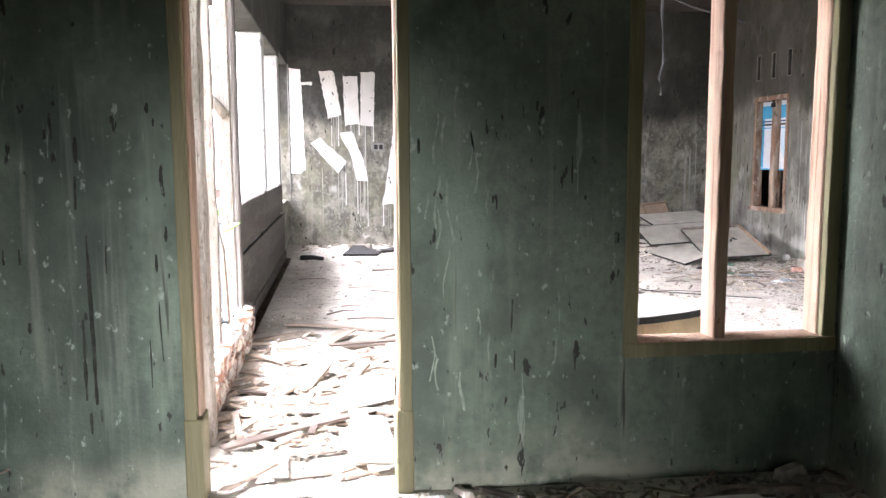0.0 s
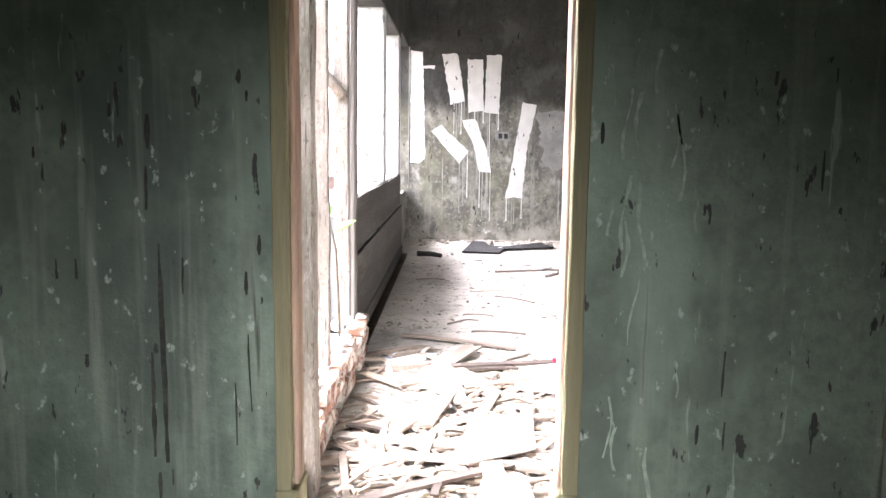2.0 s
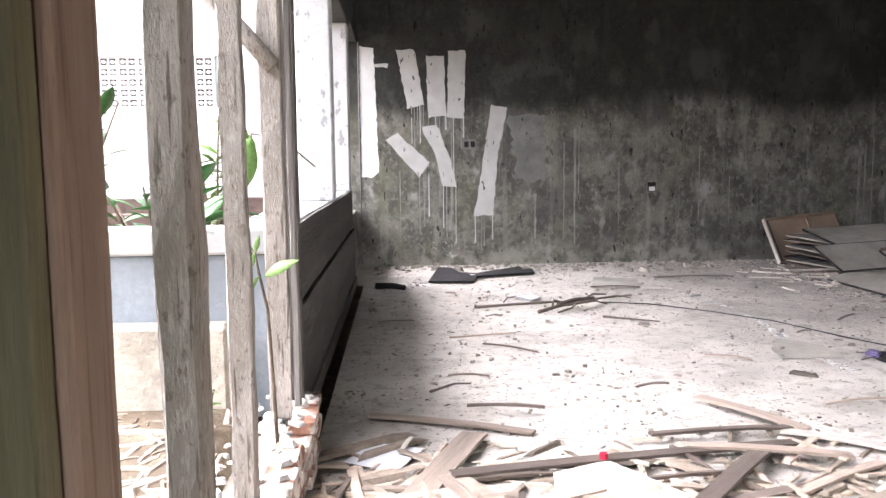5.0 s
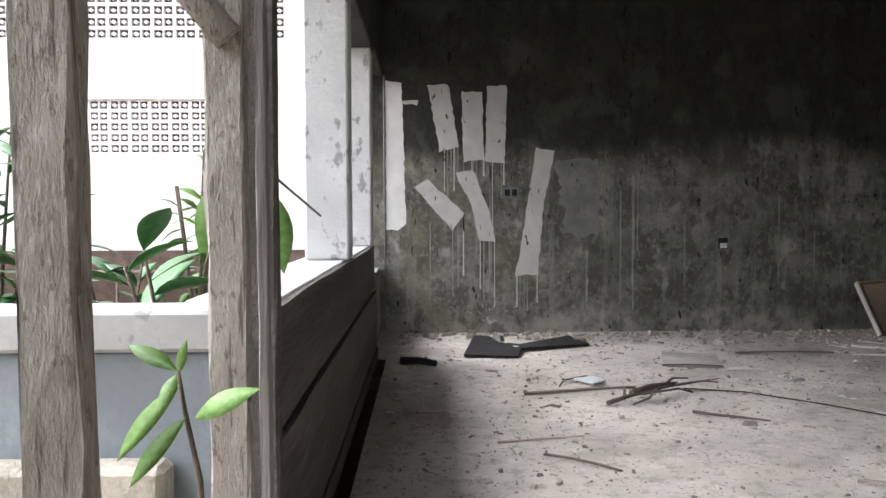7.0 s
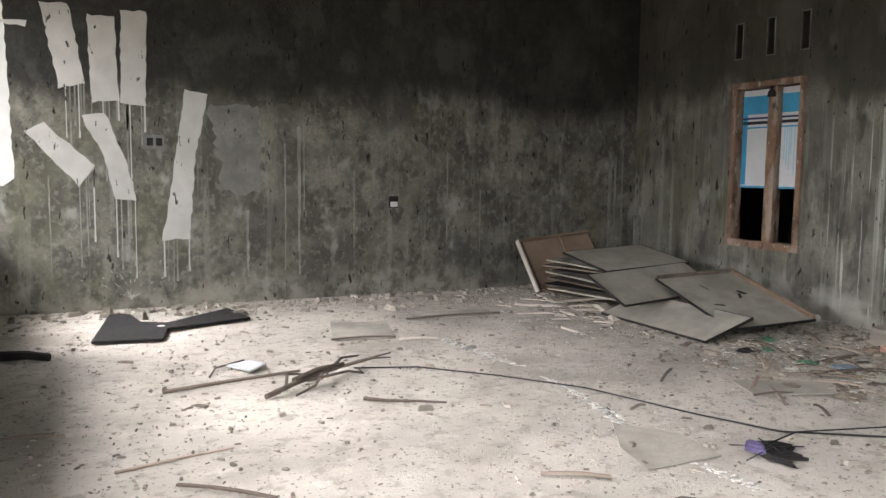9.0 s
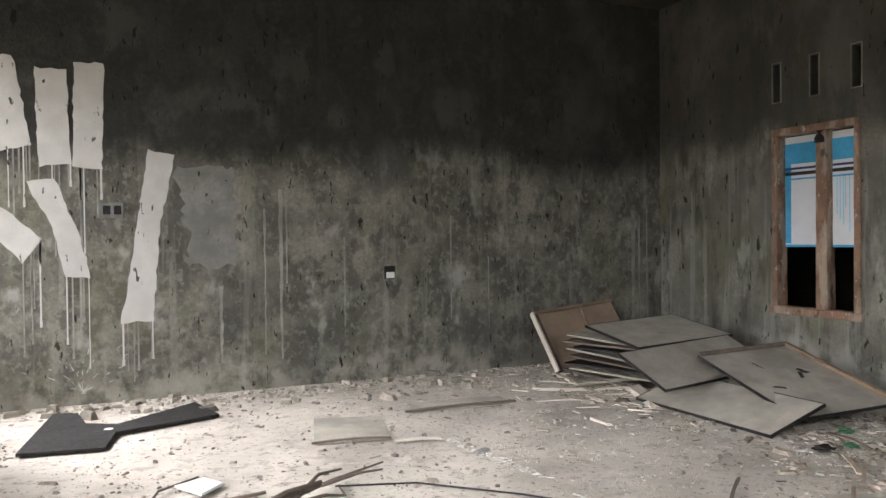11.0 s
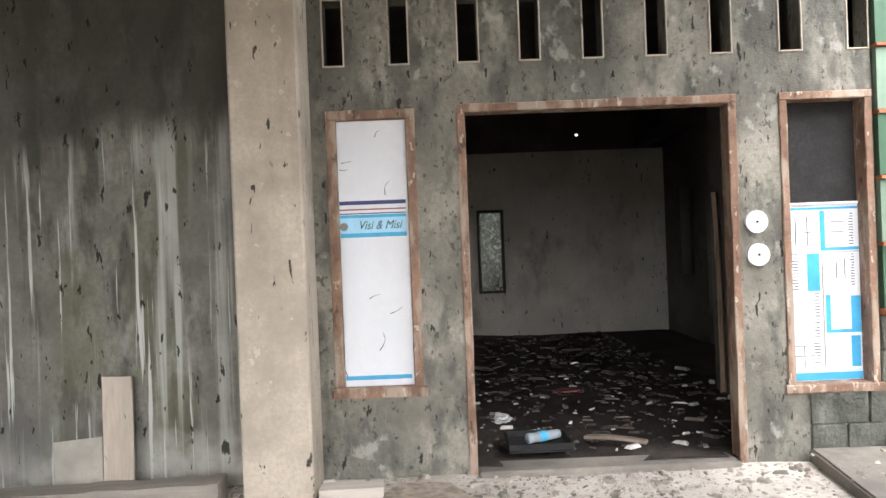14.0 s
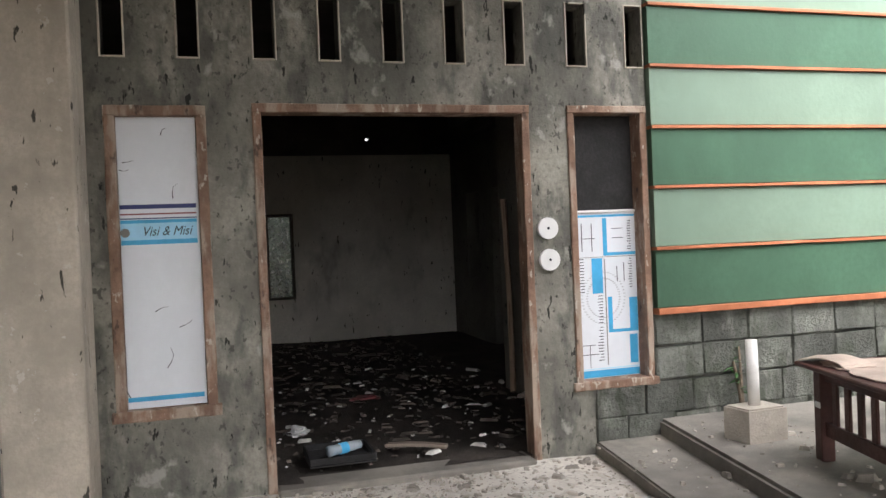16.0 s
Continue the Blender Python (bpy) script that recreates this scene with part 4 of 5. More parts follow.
leaf_between(hang, lf, (-1.12, 7.9, 1.48), (-1.2, 7.75, 1.15), (0.2, -0.9, 0.2), 1.2)
for x, y, s, h in ((-1.1, 6.4, 21, 0.22), (-0.95, 5.1, 22, 0.2), (-1.4, 5.9, 23, 0.25)):
    shrub("weed", (x, y, 0.17), 3, 5, lf, 0.08, 0.12, h, s, "small green weed in the straw")
shrub("weed", (5.95, 4.02, 0.175), 3, 6, lf_d, 0.09, 0.12, 0.45, 31, "weed growing against the concrete blocks")
shrub("weed", (5.2, 3.2, 0.175), 4, 8, lf, 0.14, 0.25, 0.8, 32, "leafy weed behind the low table")


# ---- paint dabs and fittings on the far wall ----
def dab(name, pts, label, material=None, jag=0.008, seed=1, depth=0.004, at=13.235, category="paint dab"):
    r = random.Random(seed)
    b = bmesh.new()
    ring = []
    n = len(pts)
    for i in range(n):
        p, q = pts[i], pts[(i + 1) % n]
        m = max(1, int(math.hypot(q[0] - p[0], q[1] - p[1]) / 0.05))
        for k in range(m):
            f = k / m
            ring.append((p[0] + (q[0] - p[0]) * f + (r.random() - .5) * 2 * jag, p[1] + (q[1] - p[1]) * f + (r.random() - .5) * 2 * jag))
    fr = [b.verts.new((x, at - depth, z)) for x, z in ring]
    bk = [b.verts.new((x, at + 0.001, z)) for x, z in ring]
    b.faces.new(fr)
    for k in range(len(ring)):
        b.faces.new((fr[k], bk[k], bk[(k + 1) % len(ring)], fr[(k + 1) % len(ring)]))
    bmesh.ops.recalc_face_normals(b, faces=b.faces[:])
    return thing(name, b, material or m_white, label, category, kind="structure")


DABS = [[(-.735, 2.75), (-.56, 2.73), (-.53, 1.9), (-.515, 1.2), (-.6, 1.13), (-.735, 1.14)],
        [(-.272, 2.70), (-.051, 2.715), (.07, 2.04), (-.145, 1.98)], [(.09, 2.63), (.318, 2.63), (.342, 1.89), (.113, 1.87)],
        [(.373, 2.69), (.588, 2.70), (.564, 1.86), (.348, 1.87)], [(-.424, 1.607), (-.276, 1.68), (.125, 1.31), (-.012, 1.125)],
        [(.027, 1.75), (.224, 1.778), (.40, 1.32), (.471, .987), (.29, 1.02), (.2, 1.4)],
        [(.904, 2.023), (1.115, 1.985), (.99, 1.4), (.932, .643), (.683, .625), (.80, 1.3)], [(-.585, 2.54), (-.364, 2.54), (-.38, 2.49), (-.57, 2.50)]]
for i, d in enumerate(DABS):
    # the first dab gets the lighter copy to look lit from the side opening
    ob = dab("trim_paint_dab", d, "dab of white paint brushed on the dark plaster", m_white_lit if i == 0 else None, 0.009, i)
    lo = sorted(d, key=lambda p: p[1])[:2]
    r = random.Random(50 + i)
    if 0 < i < 7:
        for k in range(6):
            f = r.random()
            x, z = lo[0][0] + (lo[1][0] - lo[0][0]) * f, lo[0][1] + (lo[1][1] - lo[0][1]) * f + 0.03
            ln = r.uniform(.15, .75) * min(1, z)
            drip = bmesh.new()
            w = r.uniform(.003, .007)
            box(x - w, x + w, 13.2315, 13.2352, z - ln, z, 0, drip)
            box(x - w * 1.5, x + w * 1.5, 13.2313, 13.2353, z - ln - 0.02, z - ln + 0.03, 0, drip)
            part("drip", drip, m_white if k % 3 == 0 else m_run, ob)
dab("trim_paint_patch", [(1.10, 1.88), (1.60, 1.89), (1.59, 1.08), (1.2, 1.06), (1.22, 1.4)], "faint thin grey patch of paint on the dark plaster", m_thin, 0.03, 77, 0.003)
splash = bmesh.new()
r = random.Random(8)
for k in range(46):
    a = r.uniform(0.2, 2.9)
    d = abs(r.gauss(.05, .16))
    x, z = .40 + d * math.cos(a), .10 + d * math.sin(a) * 1.3
    ln, w = r.uniform(.015, .06), r.uniform(.002, .0045)
    q = [(x + math.cos(a) * s * ln / 2 - math.sin(a) * t * w, z + math.sin(a) * s * ln / 2 + math.cos(a) * t * w) for s, t in ((-1, -1), (1, -.4), (1, .4), (-1, 1))]
    vs = [splash.verts.new((px, 13.2325, max(.01, pz))) for px, pz in q]
    splash.faces.new(vs)
thing("trim_paint_splash", splash, m_white, "splash of white paint low on the dark wall", "paint splash", kind="structure")

# black mould streaks on the green wall: x, low end, top end, half width
for i, (x, z0, z1, w) in enumerate(((-0.93, 0.44, 1.12, 0.011), (-0.96, 0.46, 0.79, 0.008), (-1.04, 1.49, 1.59, 0.007), (-1.06, 1.49, 1.53, 0.006), (-0.95, 1.4, 1.5, 0.009), (-0.96, 1.22, 1.35, 0.006), (-0.63, 1.09, 1.15, 0.007), (-0.71, 0.5, 0.7, 0.004), (-0.67, 0.97, 1.04, 0.006), (-0.68, 1.59, 1.63, 0.008), (-0.66, 1.54, 1.57, 0.006), (-1.24, 1.01, 1.07, 0.006), (-1.18, 1.01, 1.07, 0.006), (-1.16, 0.74, 0.78, 0.007), (0.76, 0.68, 0.82, 0.005), (1.01, 1.3, 1.42, 0.006), (0.86, 1.6, 1.64, 0.007), (1.03, 1.61, 1.65, 0.004), (0.37, 1.43, 1.49, 0.007), (0.69, 0.53, 0.59, 0.006), (0.77, 0.51, 0.6, 0.004), (-0.86, 0.97, 1.08, 0.004), (-0.67, 0.61, 0.85, 0.003), (-1.29, 1.37, 1.4, 0.007), (-0.95, 0.32, 0.41, 0.006), (-0.91, 0.37, 0.42, 0.004))):
    r = random.Random(300 + i)
    n = max(3, int((z1 - z0) / 0.05))
    lean = r.uniform(-.04, .04) * (z1 - z0)
    side = [(x + lean * k / n, z1 + (z0 - z1) * k / n, w * (0.35 + 0.65 * math.sin(3.0 * (k + .4) / (n + .6))) * r.uniform(.6, 1.15)) for k in range(n + 1)]
    dab("trim_mould_streak", [(a - h, z) for a, z, h in side] + [(a + h, z) for a, z, h in side[::-1]], "black mould streak down the green plaster", m_mould, 0.0015, i, 0.0015, 3.78, "mould streak")

r = random.Random(91)
for i in range(16):
    x, z, ln, w = r.uniform(0.40, 0.62), r.uniform(0.45, 1.75), r.uniform(.05, .26), r.uniform(.003, .007)
    side = [(x + .3 * ln * math.sin(k * .7 + i) * .2, z - ln * k / 6, w * r.uniform(.3, 1.1)) for k in range(7)]
    dab("trim_scrape", [(a - h, b) for a, b, h in side] + [(a + h, b) for a, b, h in side[::-1]], "pale scrape in the green plaster beside the door", m_scrape, 0.0015, i, 0.0012, 3.78, "scrape")

sw = thing("switch_box", box(.53, .72, 13.222, 13.234, 1.47, 1.60, 0.004), m_metal, "empty double switch box set in the far wall", "switch box")
for x in (.565, .645):
    part("socket_hole", box(x, x + .055, 13.2195, 13.2225, 1.50, 1.57, 0.003), m_black, sw, "dark open box")
so = thing("wall_socket", box(2.925, 3.03, 13.22, 13.234, .91, 1.03, 0.005), m_black, "small dark wall socket with white cover remnant", "socket")
part("cover", box(2.94, 3.02, 13.214, 13.221, .92, .975, 0.004), m_plastic, so, "white plastic remnant")

# pale lime runs down the plaster
r = random.Random(21)
for x, z0, z1, w in ((1.98, .25, 1.72, .022), (2.03, .9, 1.74, .014), (1.84, .3, 1.55, .012), (1.47, .25, .9, .02), (2.55, .5, 1.3, .01), (3.6, .5, 1.5, .009),
                     (5.72, .05, 1.55, .03), (5.80, .05, 1.5, .016), (5.9, .05, 1.6, .012), (0.78, .15, .62, .01), (-.25, .35, 1.2, .008), (4.0, .4, 1.1, .01)):
    n = 14
    pts = []
    for k in range(n + 1):
        f = k / n
        pts.append((x + w * (1 - .5 * f) * r.uniform(.5, 1.1), z1 + (z0 - z1) * f))
    for k in range(n, -1, -1):
        f = k / n
        pts.append((x - w * (1 - .5 * f) * r.uniform(.5, 1.1), z1 + (z0 - z1) * f))
    dab("trim_lime_run", pts, "pale lime run down the dark plaster", m_run, 0.003, r.randint(0, 99), 0.0025)


# ---- room behind the entry ----
BX = 12.7
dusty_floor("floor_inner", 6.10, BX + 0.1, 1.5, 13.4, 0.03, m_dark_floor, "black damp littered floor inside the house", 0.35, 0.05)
wall("wall_inner_far", 'x', BX, 0.15, 3.86, 13.4, 0.0, 2.62, [(6.16, 6.54, 0.64, 1.82)], m_inner, "grimy pale plaster wall at the back of the house")
chinks = [(5.045, 5.095, 2.83, 2.865), (6.10, 6.16, 2.835, 2.843), (5.92, 5.98, 2.84, 2.847), (5.80, 5.83, 2.84, 2.847), (5.70, 5.74, 2.838, 2.845),
          (5.58, 5.62, 2.838, 2.845), (5.46, 5.49, 2.836, 2.843), (5.30, 5.33, 2.836, 2.843), (4.55, 4.58, 2.84, 2.85), (4.30, 4.33, 2.845, 2.852)]
wall("wall_inner_gable", 'x', BX + 0.02, 0.1, 1.5, 13.4, 2.621, 3.4, chinks, m_ceiling, "dark boards above the back wall with chinks of daylight")
wall("wall_inner_south", 'y', 3.74, 0.12, 9.2, BX + 0.15, 0.0, 3.4, [(10.3, 11.0, 0.0, 2.0), (11.5, 12.0, 0.85, 2.0)], m_inner_shade, "dim inner side wall with openings")
wall("wall_inner_stub", 'y', 4.62, 0.14, 6.26, 8.30, 0.0, 3.4, [], m_inner_shade, "dim partition wall near the entry")
wall("wall_inner_north", 'y', 8.3, 0.12, 6.26, BX, 0.0, 3.4, [], m_inner_shade, "dim partition wall inside the house")
wall("wall_outer_south", 'y', 1.5, 0.15, 6.26, BX + 0.15, 0.0, 3.4, [], m_inner_shade, "dim outer wall inside the house")
wall("wall_outer_north", 'y', 13.4, 0.15, 6.3, BX + 0.15, 0.0, 3.4, [], m_inner_shade, "dim outer wall inside the house")
wall("wall_outer_east", 'x', BX + 0.02, 0.13, 1.65, 3.73, 0.0, 2.62, [], m_inner_shade, "dim outer wall beyond the side room")
block("ceiling_inner", 6.25, BX + 0.2, 1.5, 13.55, 3.4, 3.45, m_ceiling, "dark roof boards above the house", "ceiling", 0)
block("ceiling_beam_inner", 6.3, BX, 4.12, 4.27, 2.62, 2.78, m_ceiling, "dark timber beam under the roof", "beam", 0.01)
w5 = tagged(new("window_5"), "small dark framed window at the back of the house", "window", kind="structure")
for q in ((6.16, 6.20, 0.64, 1.82), (6.50, 6.54, 0.64, 1.82), (6.20, 6.50, 0.64, 0.68), (6.20, 6.50, 1.78, 1.82)):
    part("frame", box(BX - 0.02, BX + 0.1, q[0], q[1], q[2], q[3], 0.004), m_ceiling, w5)
part("pane", box(BX + 0.06, BX + 0.066, 6.20, 6.50, 0.68, 1.78), m_glass, w5, "dirty dark glass")
shrub("leafy_shrub", (14.2, 6.0, -0.1), 7, 10, lf, 0.34, 0.7, 1.5, 41, "green shrub outside the back window")
thing("leaning_board", slab(1.66, 0.15, 0.035, random.Random(3), 10, 0.05), m_jamb, "reddish board leaning inside the entry", "board",
      Matrix.Translation((8.08, 4.80, 0.865)) @ pose(0, 0, 0, 0, -88, 0) @ pose(0, 0, 0, 60, 0, 0))


# ---- stuff strewn on the floors ----
def strew(name, n, sampler, size, material, label, category, flat=0.5, elong=1.0, seed=1, z=0.0):
    r = random.Random(seed)
    verts, faces = [], []
    for _ in range(n):
        x, y = sampler(r)
        s = size * math.exp(r.gauss(0, .55))
        a = r.uniform(0, math.tau)
        l, w, h = s * elong * r.uniform(.7, 1.4), s * r.uniform(.5, 1), s * flat * r.uniform(.4, 1)
        ca, sa = math.cos(a), math.sin(a)
        tilt = r.uniform(-.3, .3) * h
        o = len(verts)
        zz = z(x, y) if callable(z) else z
        for dx, dy, dz in ((-1, -1, 0), (1, -.7, 0), (.8, 1, 0), (-.9, .8, 0), (-.7, -.6, 1), (.7, -.5, 1), (.6, .7, 1), (-.6, .5, 1)):
            px, py = dx * l / 2 * r.uniform(.8, 1.2), dy * w / 2 * r.uniform(.8, 1.2)
            verts.append((x + px * ca - py * sa, y + px * sa + py * ca, zz + dz * h + tilt * dx - (0.004 if dz == 0 else 0)))
        faces += [(o, o + 1, o + 5, o + 4), (o + 1, o + 2, o + 6, o + 5), (o + 2, o + 3, o + 7, o + 6), (o + 3, o, o + 4, o + 7), (o + 4, o + 5, o + 6, o + 7)]
    me = bpy.data.meshes.new(name)
    me.from_pydata(verts, [], faces)
    me.materials.append(material)
    return tagged(new(name, me), label, category, kind="stuff")


hall = lambda r: (r.uniform(-0.6, 6.05), r.uniform(3.9, 13.2))
strew("rubble_grit", 9000, hall, 0.009, m_chip, "pale grit and mortar crumbs over the hall floor", "grit", seed=1)
strew("rubble_chips", 1000, hall, 0.015, m_chip, "broken mortar chips over the hall floor", "chips", 0.45, 1.3, 2)
strew("dark_litter", 1500, hall, 0.012, m_litter, "dark leaf and twig crumbs over the hall floor", "litter", 0.3, 1.8, 3)
strew("far_wall_rubble", 700, lambda r: (r.uniform(-0.6, 6.0), 13.2 - abs(r.gauss(0, .35))), 0.03, m_chip, "mortar rubble fallen along the far wall", "rubble", 0.5, 1.2, 4)
strew("entry_rubble", 3000, lambda r: (6.05 - abs(r.gauss(0, .9)), r.uniform(5.1, 10.6)), 0.016, m_chip, "rubble and plaster bits along the house wall", "rubble", 0.5, 1.4, 5)
strew("entry_litter", 1100, lambda r: (r.gauss(5.0, .55), r.gauss(9.2, .75)), 0.022, m_litter, "brown leaf litter heaped by the house wall", "litter", 0.25, 1.9, 6)
strew("pale_scraps", 700, lambda r: (r.gauss(5.0, .6), r.gauss(9.2, .9)), 0.019, m_pale_trash, "pale paper and plastic scraps in the litter", "scraps", 0.15, 1.6, 7)
strew("corner_litter", 420, lambda r: (r.gauss(4.6, .6), r.gauss(11.6, .9)), 0.022, m_litter, "litter round the pile of panels", "litter", 0.25, 1.8, 8)
strew("doorway_splinters", 1300, lambda r: (r.uniform(-0.6, 1.9), r.triangular(3.85, 6.9, 5.0)), 0.032, m_splinter, "splintered wood and bark strewn by the doorway", "splinters", 0.22, 5.0, 9,
      z=lambda x, y: 0.004 + 0.03 * RNG.random())
strew("doorway_flakes", 1500, lambda r: (r.uniform(-0.6, 2.6), r.triangular(3.85, 6.8, 4.8)), 0.022, m_pale_trash, "pale plaster flakes among the splinters", "flakes", 0.3, 1.5, 10)
strew("room_litter", 900, lambda r: (r.uniform(-2.1, 2.4), 3.75 - abs(r.gauss(0, .35))), 0.022, m_chip, "dirt and crumbs along the foot of the green wall", "litter", 0.5, 1.4, 11)
strew("room_twigs", 130, lambda r: (r.uniform(0.5, 2.4), 3.7 - abs(r.gauss(0, .3))), 0.022, m_litter, "dark twigs along the foot of the green wall", "twigs", 0.4, 8.0, 12)
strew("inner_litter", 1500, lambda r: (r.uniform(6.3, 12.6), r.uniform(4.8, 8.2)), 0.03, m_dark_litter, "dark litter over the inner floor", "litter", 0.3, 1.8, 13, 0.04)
strew("inner_scraps", 120, lambda r: (6.3 + abs(r.gauss(0, 2.2)), r.uniform(4.7, 7.4)), 0.027, m_pale_trash, "pale scraps scattered over the inner floor", "scraps", 0.3, 1.5, 14, 0.045)
strew("terrace_gravel", 260, lambda r: (r.uniform(3.6, 6.0), r.uniform(3.9, 5.1)), 0.016, m_chip, "gravel on the step and terrace", "gravel", 0.6, 1.1, 15,
      z=lambda x, y: 0.175 if y < 4.5 + (6.1 - x) * .166 else 0.075)
def trail(r):
    y = r.uniform(7.8, 11.0)
    return 2.6 + 0.08 * math.sin(y * 2.1) + r.gauss(0, .018), y


strew("chalk_trail", 900, trail, 0.011, m_pale_trash, "pale scratched trail of plaster crumbs over the floor", "crumbs", 0.2, 1.8, 21)
strew("panel_splinters", 90, lambda r: (r.gauss(4.3, .35), r.gauss(11.55, .45)), 0.028, m_pale, "pale splinters at the foot of the panel pile", "splinters", 0.25, 6.0, 22)
strew("yard_straw", 900, lambda r: (r.uniform(-3.2, -0.95), r.uniform(4.0, 6.75)), 0.02, m_splinter, "dry straw on the yard soil", "straw", 0.12, 6.0, 16, 0.195)
strew("kerb_crumbs", 160, lambda r: (r.uniform(-0.92, -0.66), r.uniform(4.95, 6.7)), 0.026, m_pale_trash, "lime crumbs on the brick kerb", "crumbs", 0.5, 1.2, 17, 0.275)


# ---- planks by the doorway ----
def plank(x, y, ang, length, width, label, material=None, z=0.02, thick=0.018, tilt=0.0, seed=0, roll=0.0, group="planks by the doorway", name="broken_plank"):
    return thing(name, slab(length, width, thick, random.Random(seed * 13 + 5), 8, 0.10), material or m_plank, label, "plank",
                 pose(x, y, z, roll, tilt, ang), group)


PL = [(-0.03, 7.0, -20, .86, .055, m_plank), (-0.11, 6.35, 67, .97, .13, m_plank), (0.78, 6.45, 10, 1.7, .07, m_dplank), (-0.02, 6.06, -72, .45, .06, m_plank),
      (1.08, 6.18, 49, .97, .085, m_dplank), (1.16, 6.04, 19, .48, .06, m_dplank), (0.62, 6.49, -37, .42, .02, m_pale), (0.96, 6.23, 1, .42, .018, m_dplank),
      (1.51, 6.99, -57, .63, .07, m_plank), (0.28, 7.18, -10, .41, .02, m_dplank), (-0.12, 5.02, -10, 1.0, .075, m_pale), (-0.05, 4.82, -6, .95, .05, m_pale),
      (-0.12, 4.58, 33, 1.0, .065, m_dplank), (0.16, 4.36, -84, .80, .10, m_pale), (-0.09, 5.6, 77, .8, .07, m_plank), (0.19, 6.30, 6, .5, .03, m_dplank),
      (-0.23, 5.38, 62, .6, .07, m_plank), (0.11, 5.46, 77, .7, .06, m_plank), (-0.04, 5.85, -83, .55, .08, m_pale), (1.35, 6.45, -15, .7, .06, m_plank),
      (1.55, 6.2, 30, .6, .05, m_plank), (1.75, 6.6, -40, .5, .06, m_pale), (1.3, 6.75, 5, .8, .04, m_dplank), (0.3, 6.0, 25, .5, .05, m_plank),
      (0.7, 5.9, -20, .6, .07, m_plank), (0.9, 5.6, 40, .6, .06, m_pale), (-0.3, 4.2, 15, .35, .05, m_pale), (1.2, 5.5, 10, .9, .08, m_plank), (0.5, 5.2, 60, .6, .05, m_plank)]
for i, (x, y, a, ln, w, mm) in enumerate(PL):
    lab = {"dark_plank": "dark broken plank lying by the doorway", "pale_plywood": "pale split plank lying by the doorway"}.get(mm.name, "grey broken plank lying by the doorway")
    plank(x, y, a, ln, w, lab, mm, 0.014 + 0.006 * (i % 5), 0.014, RNG.uniform(-1.5, 1.5), i)
rs = random.Random(77)
for i in range(46):
    x, y = rs.uniform(-0.5, 1.9), rs.triangular(4.3, 6.8, 5.4)
    plank(x, y, rs.uniform(-90, 90), rs.uniform(.16, .42), rs.uniform(.02, .05), "short grey splinter of plank by the doorway", rs.choice((m_plank, m_plank, m_pale, m_dplank)),
          0.01 + 0.02 * rs.random(), 0.01, rs.uniform(-4, 4), 100 + i, name="plank_splinter")


def flat_sheet(name, pts, z, label, material, category="sheet", thick=0.008):
    b = prism(pts, z, z + thick, 0)
    return thing(name, b, material, label, category)


flat_sheet("plywood_sheet", [(0.02, 4.75), (0.33, 4.93), (0.36, 5.42), (0.10, 5.32), (-0.02, 4.95)], 0.045, "pale sheet of split plywood by the doorway", m_pale)
flat_sheet("plywood_sheet", [(0.36, 6.28), (0.62, 6.40), (0.84, 6.02), (0.62, 5.75), (0.30, 5.85)], 0.036, "pale broken plywood sheet on the floor", m_pale)
flat_sheet("plywood_sheet", [(0.06, 4.02), (0.30, 3.98), (0.26, 4.6), (0.10, 4.66)], 0.05, "long pale plywood strip in the doorway", m_pale)
flat_sheet("paper_sheet", [(-0.52, 6.55), (-0.30, 6.40), (-0.16, 6.68), (-0.40, 6.78)], 0.012, "pale greenish paper sheet on the floor", m_banner, "paper", 0.003)
flat_sheet("plywood_sheet", [(-0.45, 3.98), (-0.2, 3.96), (-0.22, 4.2), (-0.42, 4.22)], 0.02, "small pale board in the doorway", m_pale)
thing("bottle_cap", tube([(0.60, 6.40, 0.05), (0.60, 6.40, 0.075)], 0.018, 12), m_red, "small red plastic cap among the planks", "cap")
plank(1.3, 3.42, 4, 0.85, 0.07, "pale plank on the floor under the window", m_pale, 0.02, 0.02, 0, 61, group="")
for i, pts in enumerate(([(0.9, 3.55, .02), (1.05, 3.62, .05), (1.2, 3.6, .02)], [(0.75, 3.5, .015), (1.0, 3.45, .06), (1.15, 3.56, .03)], [(1.5, 3.6, .02), (1.62, 3.66, .07), (1.66, 3.7, .02)])):
    thing("twig", tube(pts, 0.007, 6, .6), m_stem, "bent dark twig at the foot of the green wall", "twig")

# low table outside the window
cab = tagged(new("side_table"), "low pale wooden table with a dark-edged top under the window", "table")
cab.matrix_world = pose(1.555, 4.375, 0.0, 0, 0, 26)
for x, y in ((0.0, 0.0), (0.52, 0.0), (0.0, 0.40), (0.52, 0.40)):
    part("leg", box(x - .035, x + .03, y, y + .06, 0, 0.558, 0.005), m_tan_wood, cab)
ap = prism([(.031, .43), (.12, .46), (.26, .478), (.40, .46), (.484, .43), (.484, .556), (.031, .556)], -.03, -.012, 0)
part("apron", ap, m_tan_wood, cab, "", pose(0, 0, 0, 90, 0, 0))
part("apron", box(.031, .484, .42, .44, .45, .556, .003), m_tan_wood, cab)
tp = prism([(-.05, .0), (.05, -.025), (.3, -.045), (.45, -.035), (.58, 0.0), (.58, .5), (-.05, .5)], .56, .592, .004)
part("top", tp, m_panel, cab, "dusty top")
